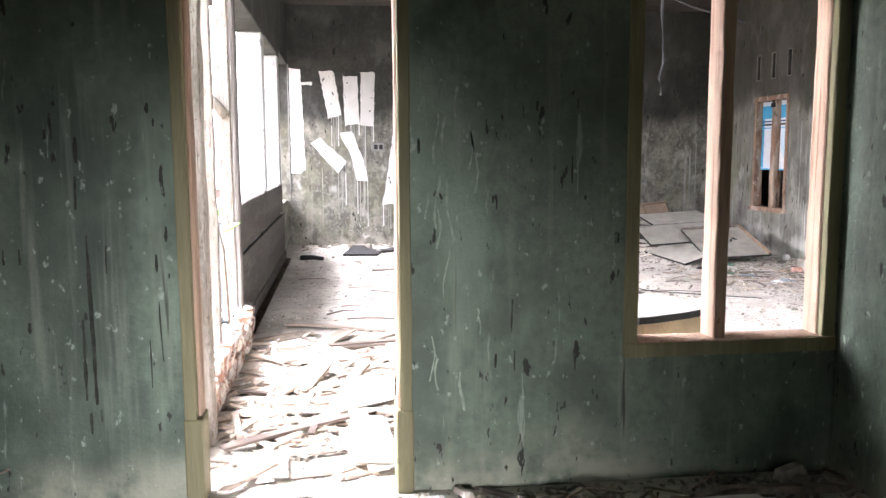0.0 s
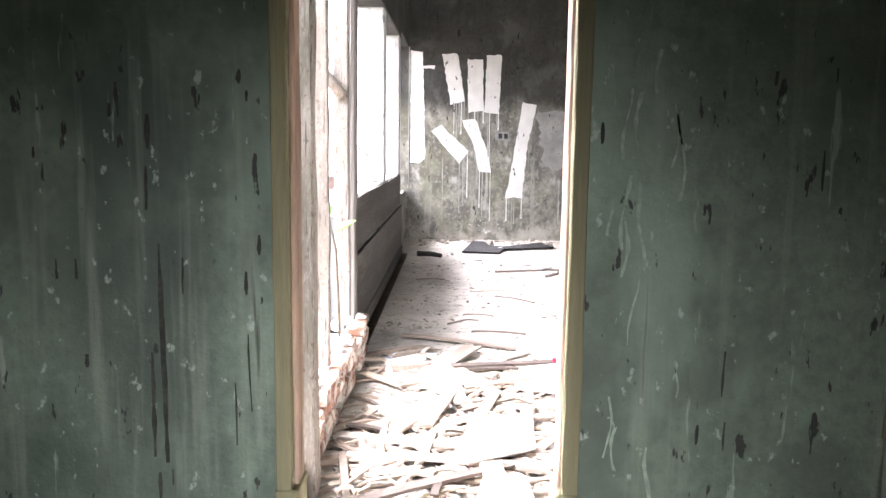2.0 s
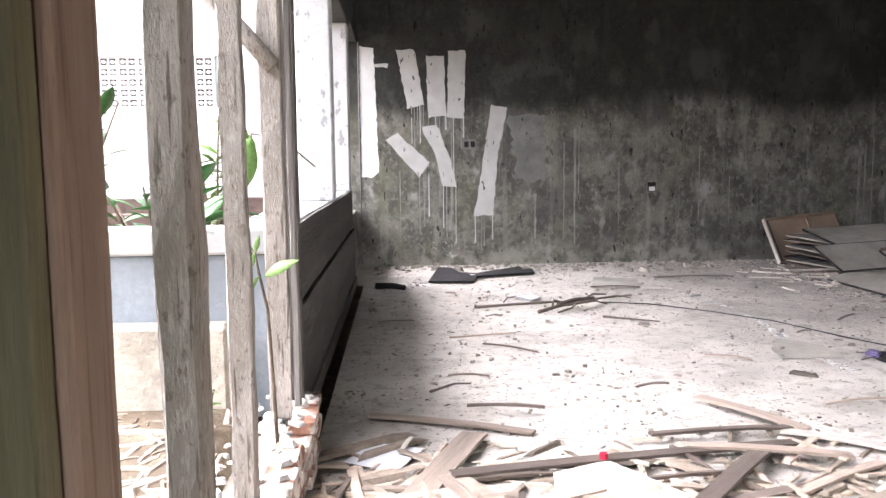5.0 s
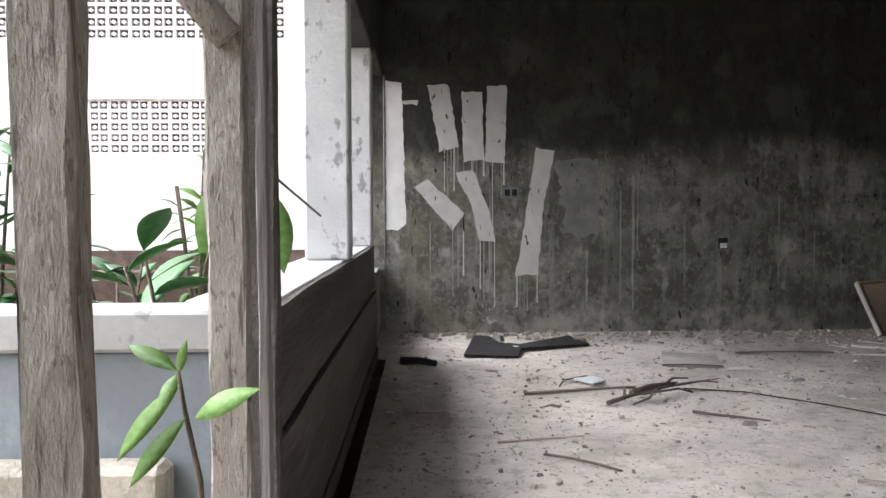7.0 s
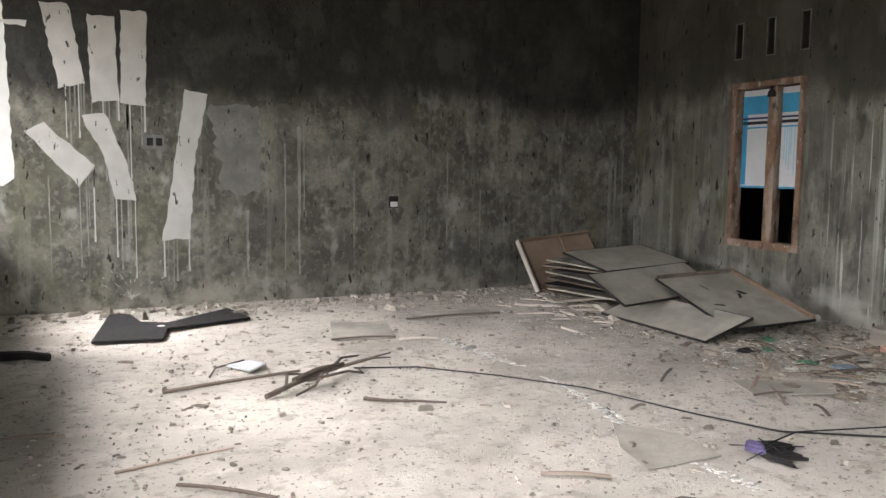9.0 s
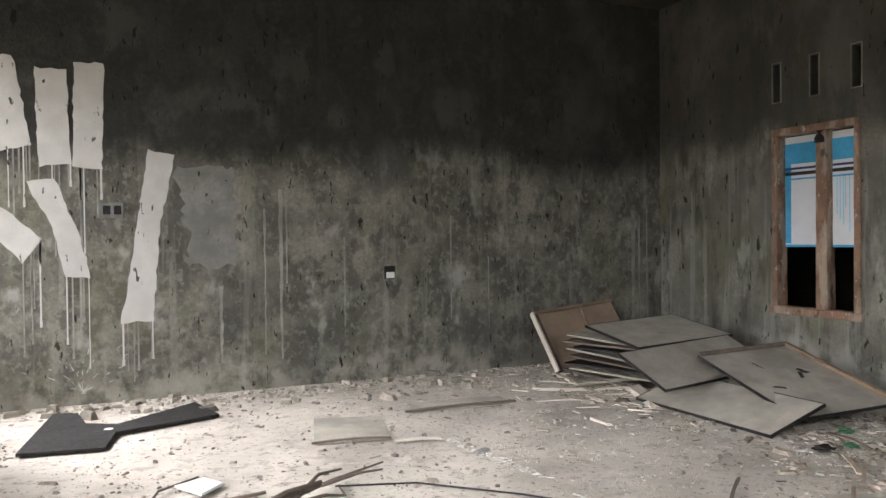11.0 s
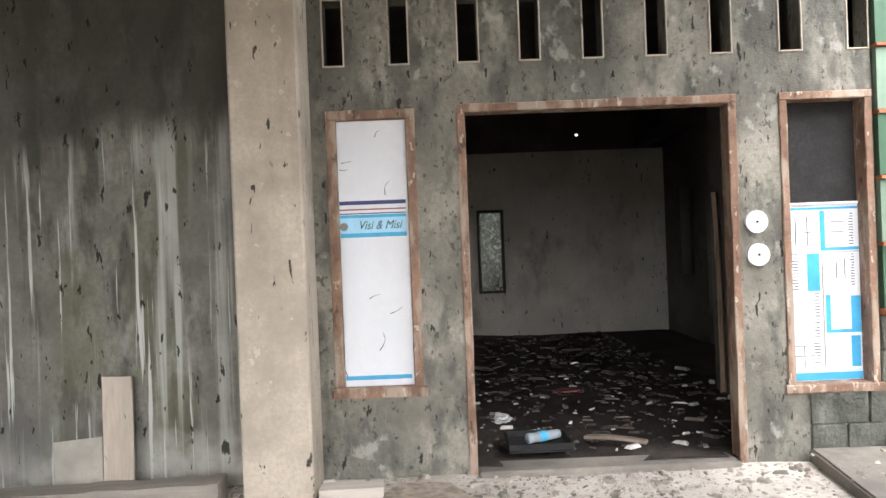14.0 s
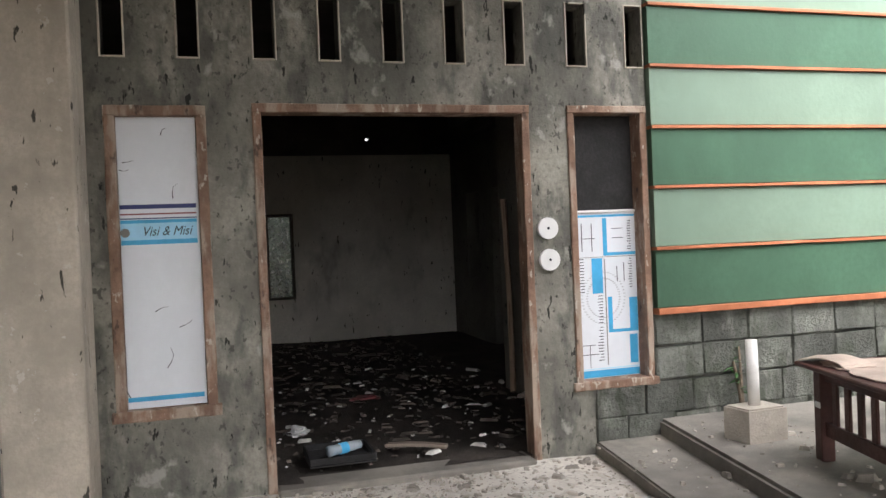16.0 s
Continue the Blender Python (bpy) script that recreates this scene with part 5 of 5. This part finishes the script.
ed = prism([(-.03, -.008), (.05, -.029), (.3, -.049), (.45, -.039), (.58, -.004), (.58, -.014), (.45, -.052), (.3, -.064), (.05, -.043), (-.03, -.02)], .566, .600, 0)
part("edge", ed, m_black, cab, "dark curved edge strip")

# hanging wire
thing("hanging_wire", tube([(2.3, 6.0, 3.7), (2.31, 6.0, 2.9), (2.29, 6.01, 2.4), (2.31, 6.0, 2.05), (2.28, 6.0, 1.95), (2.3, 6.0, 1.83)], 0.012, 6), m_cable,
      "frayed black wire hanging from the hall ceiling", "wire")
thing("hanging_wire", tube([(2.3, 6.0, 2.52), (2.45, 5.9, 2.42), (2.62, 5.85, 2.36), (2.8, 5.8, 2.3)], 0.006, 6), m_cable, "thin black wire strung across the hall", "wire")


# ---- things on the hall floor ----
bl = flat_sheet("broken_board", [(0.04, 11.70), (0.53, 11.62), (0.60, 12.02), (1.30, 12.26), (1.19, 12.78), (0.62, 12.26), (0.42, 12.38), (0.36, 12.80), (0.20, 12.82)], 0.012,
                "black L-shaped broken board lying on the floor", m_black, "board", 0.02)
part("hole", tube([(0.56, 12.12, 0.0325), (0.56, 12.12, 0.0345)], 0.03, 10), m_pale_trash, bl, "pale torn spot")
thing("stick", tube([(0.40, 10.18, .018), (0.8, 10.27, .022), (1.25, 10.37, .018)], 0.013, 7, .7), m_dplank, "straight dark stick on the floor", "stick")
thing("stick", tube([(-0.52, 11.40, .035), (-0.36, 11.34, .045), (-0.22, 11.28, .03)], 0.035, 8, .8), m_black, "short charred log end by the fence", "log")
br = thing("branch", tube([(0.92, 9.82, .03), (1.1, 9.95, .05), (1.35, 10.12, .06), (1.6, 10.33, .05), (1.95, 10.58, .03)], 0.018, 8, .3), m_dplank,
           "dark forked dead branch on the floor", "branch")
part("bark", tube([(1.12, 9.98, .06), (1.3, 10.1, .085), (1.5, 10.24, .07)], 0.023, 7, .6), m_dplank, br)
part("fork", tube([(1.3, 10.05, .06), (1.22, 9.88, .05), (1.08, 9.78, .03)], 0.012, 6, .5), m_dplank, br)
part("fork", tube([(1.5, 10.22, .06), (1.72, 10.28, .08), (1.9, 10.45, .03)], 0.010, 6, .5), m_dplank, br)
part("fork", tube([(1.2, 10.0, .05), (1.45, 9.98, .09), (1.58, 10.08, .04), (1.6, 10.25, .03)], 0.010, 6, .5), m_dplank, br)
part("fork", tube([(1.05, 9.9, .04), (1.1, 10.08, .08), (1.2, 10.12, .06)], 0.012, 6, .5), m_dplank, br)
part("fork", tube([(1.35, 10.1, .06), (1.5, 10.28, .1), (1.66, 10.42, .07)], 0.012, 6, .5), m_dplank, br)
thing("twig", tube([(1.43, 9.62, .02), (1.52, 9.5, .03), (1.7, 9.45, .02), (1.83, 9.37, .02)], 0.011, 6, .5), m_dplank, "crooked dark twig on the floor", "twig")
thing("twig", tube([(0.7, 10.45, .01), (0.76, 10.62, .02), (0.98, 10.82, .01)], 0.008, 6, .6), m_dplank, "bent thin twig on the floor", "twig")
thing("twig", tube([(-0.1, 7.6, .01), (0.05, 7.72, .02), (0.15, 7.75, .01)], 0.008, 6, .6), m_dplank, "bent thin twig on the floor", "twig")
thing("twig", tube([(0.1, 9.0, .01), (0.4, 9.08, .01), (0.62, 9.12, .01)], 0.008, 6, .6), m_plank, "pale thin twig on the floor", "twig")
flat_sheet("paper_scrap", [(0.84, 10.66), (1.0, 10.74), (1.08, 10.6), (0.95, 10.46)], 0.015, "crumpled white paper scrap on the floor", m_banner, "paper", 0.012)
thing("cable", tube([(1.6, 10.33, .012), (2.0, 10.2, .012), (2.4, 9.8, .012), (2.75, 9.35, .012), (3.0, 8.7, .012), (3.2, 8.3, .012), (3.6, 8.05, .012), (4.1, 7.75, .012)], 0.005, 6),
      m_cable, "long thin black cable lying across the floor", "cable")
um = thing("torn_umbrella", prism([(2.84, 8.14), (2.92, 8.2), (3.02, 8.17), (3.06, 8.08), (2.97, 8.04), (2.99, 7.94), (2.9, 8.0), (2.86, 7.9), (2.83, 8.02)], 0.01, 0.035, 0.01), m_black,
           "crumpled black torn umbrella on the floor", "umbrella")
part("lining", prism([(2.80, 8.14), (2.87, 8.2), (2.9, 8.12), (2.84, 8.05)], 0.02, 0.055, 0.012), m_purple, um, "purple cloth")
part("rod", tube([(2.9, 8.1, .05), (3.2, 8.2, .04), (3.75, 8.12, .02)], 0.004, 6), m_black, um)
for a in range(5):
    part("rib", tube([(2.92, 8.08, .045), (2.92 + .2 * math.cos(a * 1.1), 8.08 + .2 * math.sin(a * 1.1), .015)], 0.003, 5), m_black, um)
for i, (pts, z) in enumerate((([(2.30, 8.42), (2.49, 8.74), (2.70, 8.48), (2.67, 8.15), (2.24, 8.14)], .006), ([(1.72, 11.2), (2.2, 11.12), (2.36, 11.75), (1.9, 11.9)], .006),
                              ([(3.58, 8.83), (4.06, 8.67), (4.3, 8.87), (3.7, 9.15)], .012), ([(2.6, 11.78), (3.4, 11.7), (3.45, 12.0), (2.7, 12.05)], .006))):
    flat_sheet("floor_board", pts, z, "thin dusty fibreboard sheet lying on the floor", m_panel, "board", 0.006)
plank(3.0, 11.76, -2, .9, .03, "dark thin lath on the floor", m_dplank, .012, .012, 0, 71, group="")
plank(2.33, 10.98, -12, .3, .035, "pale thin lath on the floor", m_pale, .012, .012, 0, 72, group="")
plank(1.95, 11.16, -9, .5, .02, "dark thin lath on the floor", m_dplank, .014, .01, 0, 73, group="")
for i, (x, y, a, ln) in enumerate(((2.78, 8.9, 20, .14), (-0.3, 9.6, 5, .3), (0.15, 7.9, -8, .25), (1.2, 7.6, 15, .22), (1.9, 8.2, -30, .3), (3.4, 9.4, 40, .35), (2.2, 7.2, 10, .4), (0.5, 8.6, -40, .45))):
    plank(x, y, a, ln, .018, "small stray lath on the floor", m_dplank if i % 2 else m_plank, .012, .01, 0, 80 + i, group="stray laths", name="lath")


# ---- pile of panels in the corner ----
def panel(mid, e, n, length, width, label, frame=False, material=None):
    z = Vector(n).normalized()
    x = Vector(e)
    x = (x - z * x.dot(z)).normalized()
    y = z.cross(x)
    m = Matrix((x, y, z)).transposed().to_4x4()
    m.translation = Vector(mid)
    ob = thing("loose_panel", box(-length / 2, length / 2, -width / 2, width / 2, -0.012, 0.0, 0.002), material or m_panel, label, "panel", m, "pile of panels")
    for s in (-1, 1):
        part("lipping", box(-length / 2 - 0.006, length / 2 + 0.006, s * (width / 2 + 0.003) - 0.003, s * (width / 2 + 0.003) + 0.003, -0.022, 0.002, 0.001), m_black, ob, "dark edge lipping")
        part("lipping", box(s * (length / 2 + 0.003) - 0.003, s * (length / 2 + 0.003) + 0.003, -width / 2, width / 2, -0.022, 0.002, 0.001), m_black, ob, "dark edge lipping")
        part("edge_strip", box(-length / 2, length / 2, s * (width / 2 - 0.012) - 0.014, s * (width / 2 - 0.012) + 0.014, -0.022, -0.0125, 0.001), m_edge, ob)
        part("edge_strip", box(s * (length / 2 - 0.012) - 0.014, s * (length / 2 - 0.012) + 0.014, -width / 2 + .03, width / 2 - .03, -0.022, -0.0125, 0.001), m_edge, ob)
    if frame:
        part("rail", box(-length / 2, length / 2, width / 2 - 0.03, width / 2, 0.001, 0.03, 0.003), m_edge, ob, "orange-brown edge rail")
        part("rail", box(-length / 2, -length / 2 + 0.03, -width / 2, width / 2 - 0.031, 0.001, 0.03, 0.003), m_dplank, ob, "dark edge rail")
    return ob


panel((5.10, 12.09, 0.44), (-0.02, -0.987, -0.13), (-0.06, -0.13, 0.99), 0.80, 0.98, "wide dusty brown panel on top of the pile")
panel((4.84, 11.26, 0.30), (0.16, -0.90, -0.40), (0.04, -0.42, 0.905), 0.50, 1.30, "dusty brown panel sloping off the pile")
panel((4.58, 10.74, 0.10), (0.01, -0.999, 0.0), (-0.30, -0.003, 0.954), 1.32, 0.50, "dusty brown panel sloping to the floor", False)
fp = panel((5.14, 10.63, 0.235), (-0.10, -0.965, -0.24), (-0.077, -0.229, 0.954), 1.10, 0.82, "dusty brown framed panel with a torn hole", True)
for x, y, l, w, a in ((-0.08, 0.16, 0.13, 0.05, 20), (-0.02, 0.10, 0.10, 0.035, -30), (0.12, -0.2, 0.09, 0.03, 60), (-0.25, -0.1, 0.12, 0.012, 10)):
    part("torn_hole", slab(l, w, 0.002, random.Random(int(l * 999)), 5, 0.35, 0.0), m_black, fp, "ragged black hole", pose(x, y, 0.001, 0, 0, a))
lean = panel((4.915, 12.94, 0.32), (0.99, 0.05, 0.09), (-0.01, -0.81, 0.56), 0.95, 0.64, "brown framed panel leaning against the far wall", True, m_brown)
part("divider", box(0.06, 0.085, -0.31, 0.285, 0.001, 0.026, 0.003), m_edge, lean, "orange-brown dividing rail")
part("stile", box(-0.50, -0.482, -0.32, 0.32, -0.03, 0.035, 0.003), m_pale, lean, "pale split side strip")
for i in range(8):
    ob = thing("stacked_board", slab(0.80 - 0.03 * (i % 3), 0.46, 0.015, random.Random(i), 4, 0.05, 0.0), m_panel if i % 3 == 1 else m_black if i % 3 else m_dplank, "thin dark board in the stack under the panels", "board",
               pose(4.76 + 0.012 * math.sin(i * 2), 12.20 + 0.03 * math.cos(i * 3), 0.03 + i * 0.047, 1.5 * math.sin(i), 3 + 1.5 * math.cos(i * 1.7), -66 + 5 * math.sin(i * 1.3)), "stacked boards")
plank(4.72, 12.0, -6, 1.0, .07, "pale lath in front of the board stack", m_pale, .02, .02, 0, 91, group="")
thing("white_lump", box(5.86, 5.95, 10.36, 10.43, 0.0, 0.07, 0.02), m_plastic,
      "crumpled white plastic lump by the wall", "plastic lump")

# boards and log against the house wall
thing("leaning_plank", slab(0.68, 0.175, 0.022, random.Random(31), 8, 0.05), m_board, "pale plank leaning upright against the house wall", "plank",
      look((5.975, 9.0, 0.33), (4.9, 9.0, 0.50)) @ pose(0, 0, 0, 0, 0, 87))
thing("small_panel", slab(0.32, 0.28, 0.018, random.Random(32), 4, 0.03), m_panel, "small brown panel leaning against the house wall", "panel",
      look((6.0, 9.245, 0.15), (4.9, 9.245, 0.37)) @ pose(0, 0, 0, 0, 0, 86))
thing("squared_log", slab(1.28, 0.20, 0.13, random.Random(33), 14, 0.08, 0.0), m_shadow_wood, "grey squared log lying along the house wall", "log", pose(5.72, 9.0, 0.0, 0, 0, 94))
thing("wood_block", slab(0.36, 0.14, 0.06, random.Random(34), 4, 0.05, 0.0), m_pale, "pale wood offcut beside the pillar", "offcut", pose(5.78, 7.66, 0.0, 0, 0, 92))
thing("moss_patch", prism([(5.75, 7.50), (5.45, 7.42), (5.40, 7.08), (5.62, 7.0), (5.92, 7.12), (5.95, 7.4)], 0.002, 0.016, 0.006), m_litter, "brown heap of wet litter by the entry", "litter heap")


def crumple(name, x, y, size, material, label, seed, h=0.35, z=0.004):
    b = bmesh.new()
    size *= 0.72
    bmesh.ops.create_icosphere(b, subdivisions=3, radius=size)
    for v in b.verts:
        k = 1 + .7 * noise.noise(v.co / size * 1.6 + Vector((seed, 0, 0))) + .3 * noise.noise(v.co / size * 5 + Vector((0, seed, 0)))
        v.co = Vector((v.co.x * k * 1.2, v.co.y * k, max(0, v.co.z * k * h + size * h * .7)))
    return thing(name, b, material, label, "litter", pose(x, y, z, 0, 0, seed * 47))


crumple("plastic_bag", 4.90, 9.98, .06, m_green_p, "crumpled green plastic bag in the litter", 1)
crumple("plastic_bag", 4.62, 9.72, .05, m_green_p, "crumpled green plastic wrapper in the litter", 2)
crumple("plastic_bag", 4.42, 9.74, .07, m_black, "crumpled black plastic bag in the litter", 3)
crumple("plastic_bag", 5.42, 9.33, .07, m_pink_p, "faded pink plastic bag by the log", 4, .7)
crumple("paper_bag", 5.30, 9.38, .08, m_tan_p, "orange-brown paper litter by the log", 5)
crumple("paper_bag", 5.22, 8.55, .08, m_tan_p, "orange-brown paper litter by the log", 6)
crumple("plastic_bag", 4.72, 9.12, .10, m_blue_p, "flattened faded blue plastic sheet", 7, .12)
crumple("plastic_bag", 4.95, 8.75, .09, m_blue_p, "flattened faded blue plastic sheet", 8, .12)
crumple("plastic_bag", 4.75, 8.62, .08, m_plastic, "crumpled white plastic bag", 9)
crumple("plastic_bag", 4.55, 9.3, .06, m_green_p, "crumpled green plastic wrapper in the litter", 10)
crumple("dead_leaf", 4.1, 8.6, .10, m_litter, "curled grey-brown dead leaf on the floor", 11, .2)
crumple("dead_leaf", 3.95, 8.9, .09, m_litter, "curled grey-brown dead leaf on the floor", 12, .2)
crumple("dead_leaf", 4.9, 7.6, .07, m_litter, "curled grey-brown dead leaf on the floor", 13, .2)
crumple("plastic_bag", 8.3, 6.05, .14, m_maroon, "dark red plastic bag on the inner floor", 14, .4)
crumple("plastic_bag", 7.4, 6.7, .10, m_plastic, "white plastic bag on the inner floor", 15, .5)
for i in range(34):
    x, y = rs.gauss(4.55, .5), rs.gauss(8.95, .6)
    plank(x, y, rs.uniform(-90, 90), rs.uniform(.12, .5), rs.uniform(.01, .025), "thin brown stalk in the litter", m_plank if i % 2 else m_dplank, .012, .008, 0, 200 + i, group="stalks", name="stalk")

crumple("wood_scrap", 4.86, 3.74, .09, m_tan_p, "broken brown wood scrap lying on the low table", 16, .5, 0.678)

# tray and bottle in the entry
tray = tagged(new("tray"), "dark shallow tray with rubbish inside the entry", "tray")
part("base", box(6.28, 6.66, 6.35, 6.75, 0.06, 0.075, 0.004), m_black, tray)
for q in ((6.28, 6.295, 6.35, 6.75), (6.645, 6.66, 6.35, 6.75), (6.295, 6.645, 6.35, 6.365), (6.295, 6.645, 6.735, 6.75)):
    part("rim", box(q[0], q[1], q[2], q[3], 0.076, 0.115, 0.003), m_black, tray)
bo = thing("plastic_bottle", tube([(6.42, 6.62, .115), (6.44, 6.58, .115), (6.5, 6.46, .115), (6.51, 6.44, .115), (6.525, 6.41, .115)], 0.034, 14, .8), m_clear, "empty clear plastic bottle in the tray", "bottle", smooth=True)
part("label", tube([(6.455, 6.55, .115), (6.48, 6.50, .115)], 0.0345, 14), m_blue, bo, "blue paper label")
plank(6.5, 6.05, 60, .4, .06, "pale board end inside the entry", m_plank, .06, .02, 0, 95, group="")
thing("floor_threshold", box(6.0, 6.24, 5.43, 6.955, -0.02, 0.036, 0.012), m_step, "chipped cement threshold of the entry", "threshold", kind="structure")

# ---- low table on the terrace ----
T = Matrix.Translation((4.92, 4.30, 0.175)) @ pose(0, 0, 0, 0, 0, 165)
tab = tagged(new("low_table"), "dark red-brown slatted low table with a peeling dusty top", "table")
tab.matrix_world = T
for x, y in ((0.0, 0.0), (0.70, 0.0), (0.0, 0.62), (0.70, 0.62)):
    part("leg", box(x - .035, x + .035, y - .035, y + .035, 0, 0.47, 0.005), m_mahog, tab)
for y in (0.0, 0.62):
    part("rail", box(.036, .664, y - .014, y + .014, .13, .20, .003), m_mahog, tab)
    part("apron", box(.036, .664, y - .014, y + .014, .41, .469, .003), m_mahog, tab)
    for k in range(5):
        x = .12 + k * .115
        part("slat", box(x - .022, x + .022, y - .009, y + .009, .201, .409, .003), m_mahog, tab)
for x in (0.0, 0.70):
    part("rail", box(x - .014, x + .014, .036, .584, .41, .469, .003), m_mahog, tab)
part("top", box(-.10, .80, -.10, .72, .471, .495, .006), m_mahog, tab)
part("veneer", slab(0.86, 0.74, 0.006, random.Random(5), 14, 0.16, 0.004), m_top, tab, "peeling pale veneer", pose(.35, .31, .496))
part("veneer_curl", slab(0.34, 0.16, 0.005, random.Random(6), 8, 0.2, 0.03), m_top, tab, "curled torn veneer", pose(.10, .02, .506, 4, 0, 12))
part("paint_mark", box(-.02, .035, -.0365, -.0352, .27, .30), m_plastic, tab)
pot = thing("clay_pot", tube([(4.40, 3.0, .175), (4.40, 3.0, .3), (4.40, 3.0, .55), (4.40, 3.0, .66)], 0.13, 16), m_tan_p, "weathered clay pot behind the table", "pot")

# ---- concrete blocks and bricks ----
def block_mesh(l, h, seed):
    b = box(0, 0.03, -l, 0, 0, h, 0.006)
    rr = random.Random(seed)
    for v in b.verts:
        v.co += Vector((rr.uniform(-.006, .004), rr.uniform(-.008, .008), rr.uniform(-.008, .008)))
    return finish("concrete_block", b, m_block)


blocks = tagged(new("wall_block_base"), "coursed grey concrete block base of the cladded wall", "block wall", kind="structure")
shapes = [block_mesh(0.335, 0.196, s) for s in range(4)]
half = block_mesh(0.20, 0.196, 9)
for c, (z, y0) in enumerate(((0.215, 4.985), (0.015, 4.985), (0.43, 4.55), (0.642, 4.55))):
    y = y0 - (0.14 if c == 1 else 0.0)
    if c == 1:
        part("concrete_block", half, None, blocks, "", pose(6.07, y0, z))
        y = y0 - 0.21
    if c == 3:
        y = 4.55
    k = c
    while y > 0.4:
        part("concrete_block", shapes[k % 4], None, blocks, "", pose(6.07 + 0.004 * math.sin(k * 5), y, z + 0.003 * math.sin(k * 3)))
        y -= 0.347
        k += 1


def brick_mesh(seed):
    b = box(0, 0.11, 0, 0.215, 0, 0.06, 0.008)
    rr = random.Random(seed)
    for v in b.verts:
        v.co += Vector((rr.uniform(-.006, .006), rr.uniform(-.006, .006), rr.uniform(-.004, .004)))
    return finish("brick", b, m_brick)


bshapes = [brick_mesh(s) for s in range(4)]
k = 0
for c, z in enumerate((0.01, 0.075, 0.14, 0.205)):
    y = 3.96 + 0.11 * (c % 2)
    while y < 6.62:
        if not (c == 3 and k % 7 == 3) and not (c == 3 and y < 4.9) and not (c == 2 and y < 4.3):
            part("brick", bshapes[k % 4], None, kerb, "", pose(-0.745 + 0.008 * math.sin(k * 4), y, z + 0.002))
        y += 0.228
        k += 1
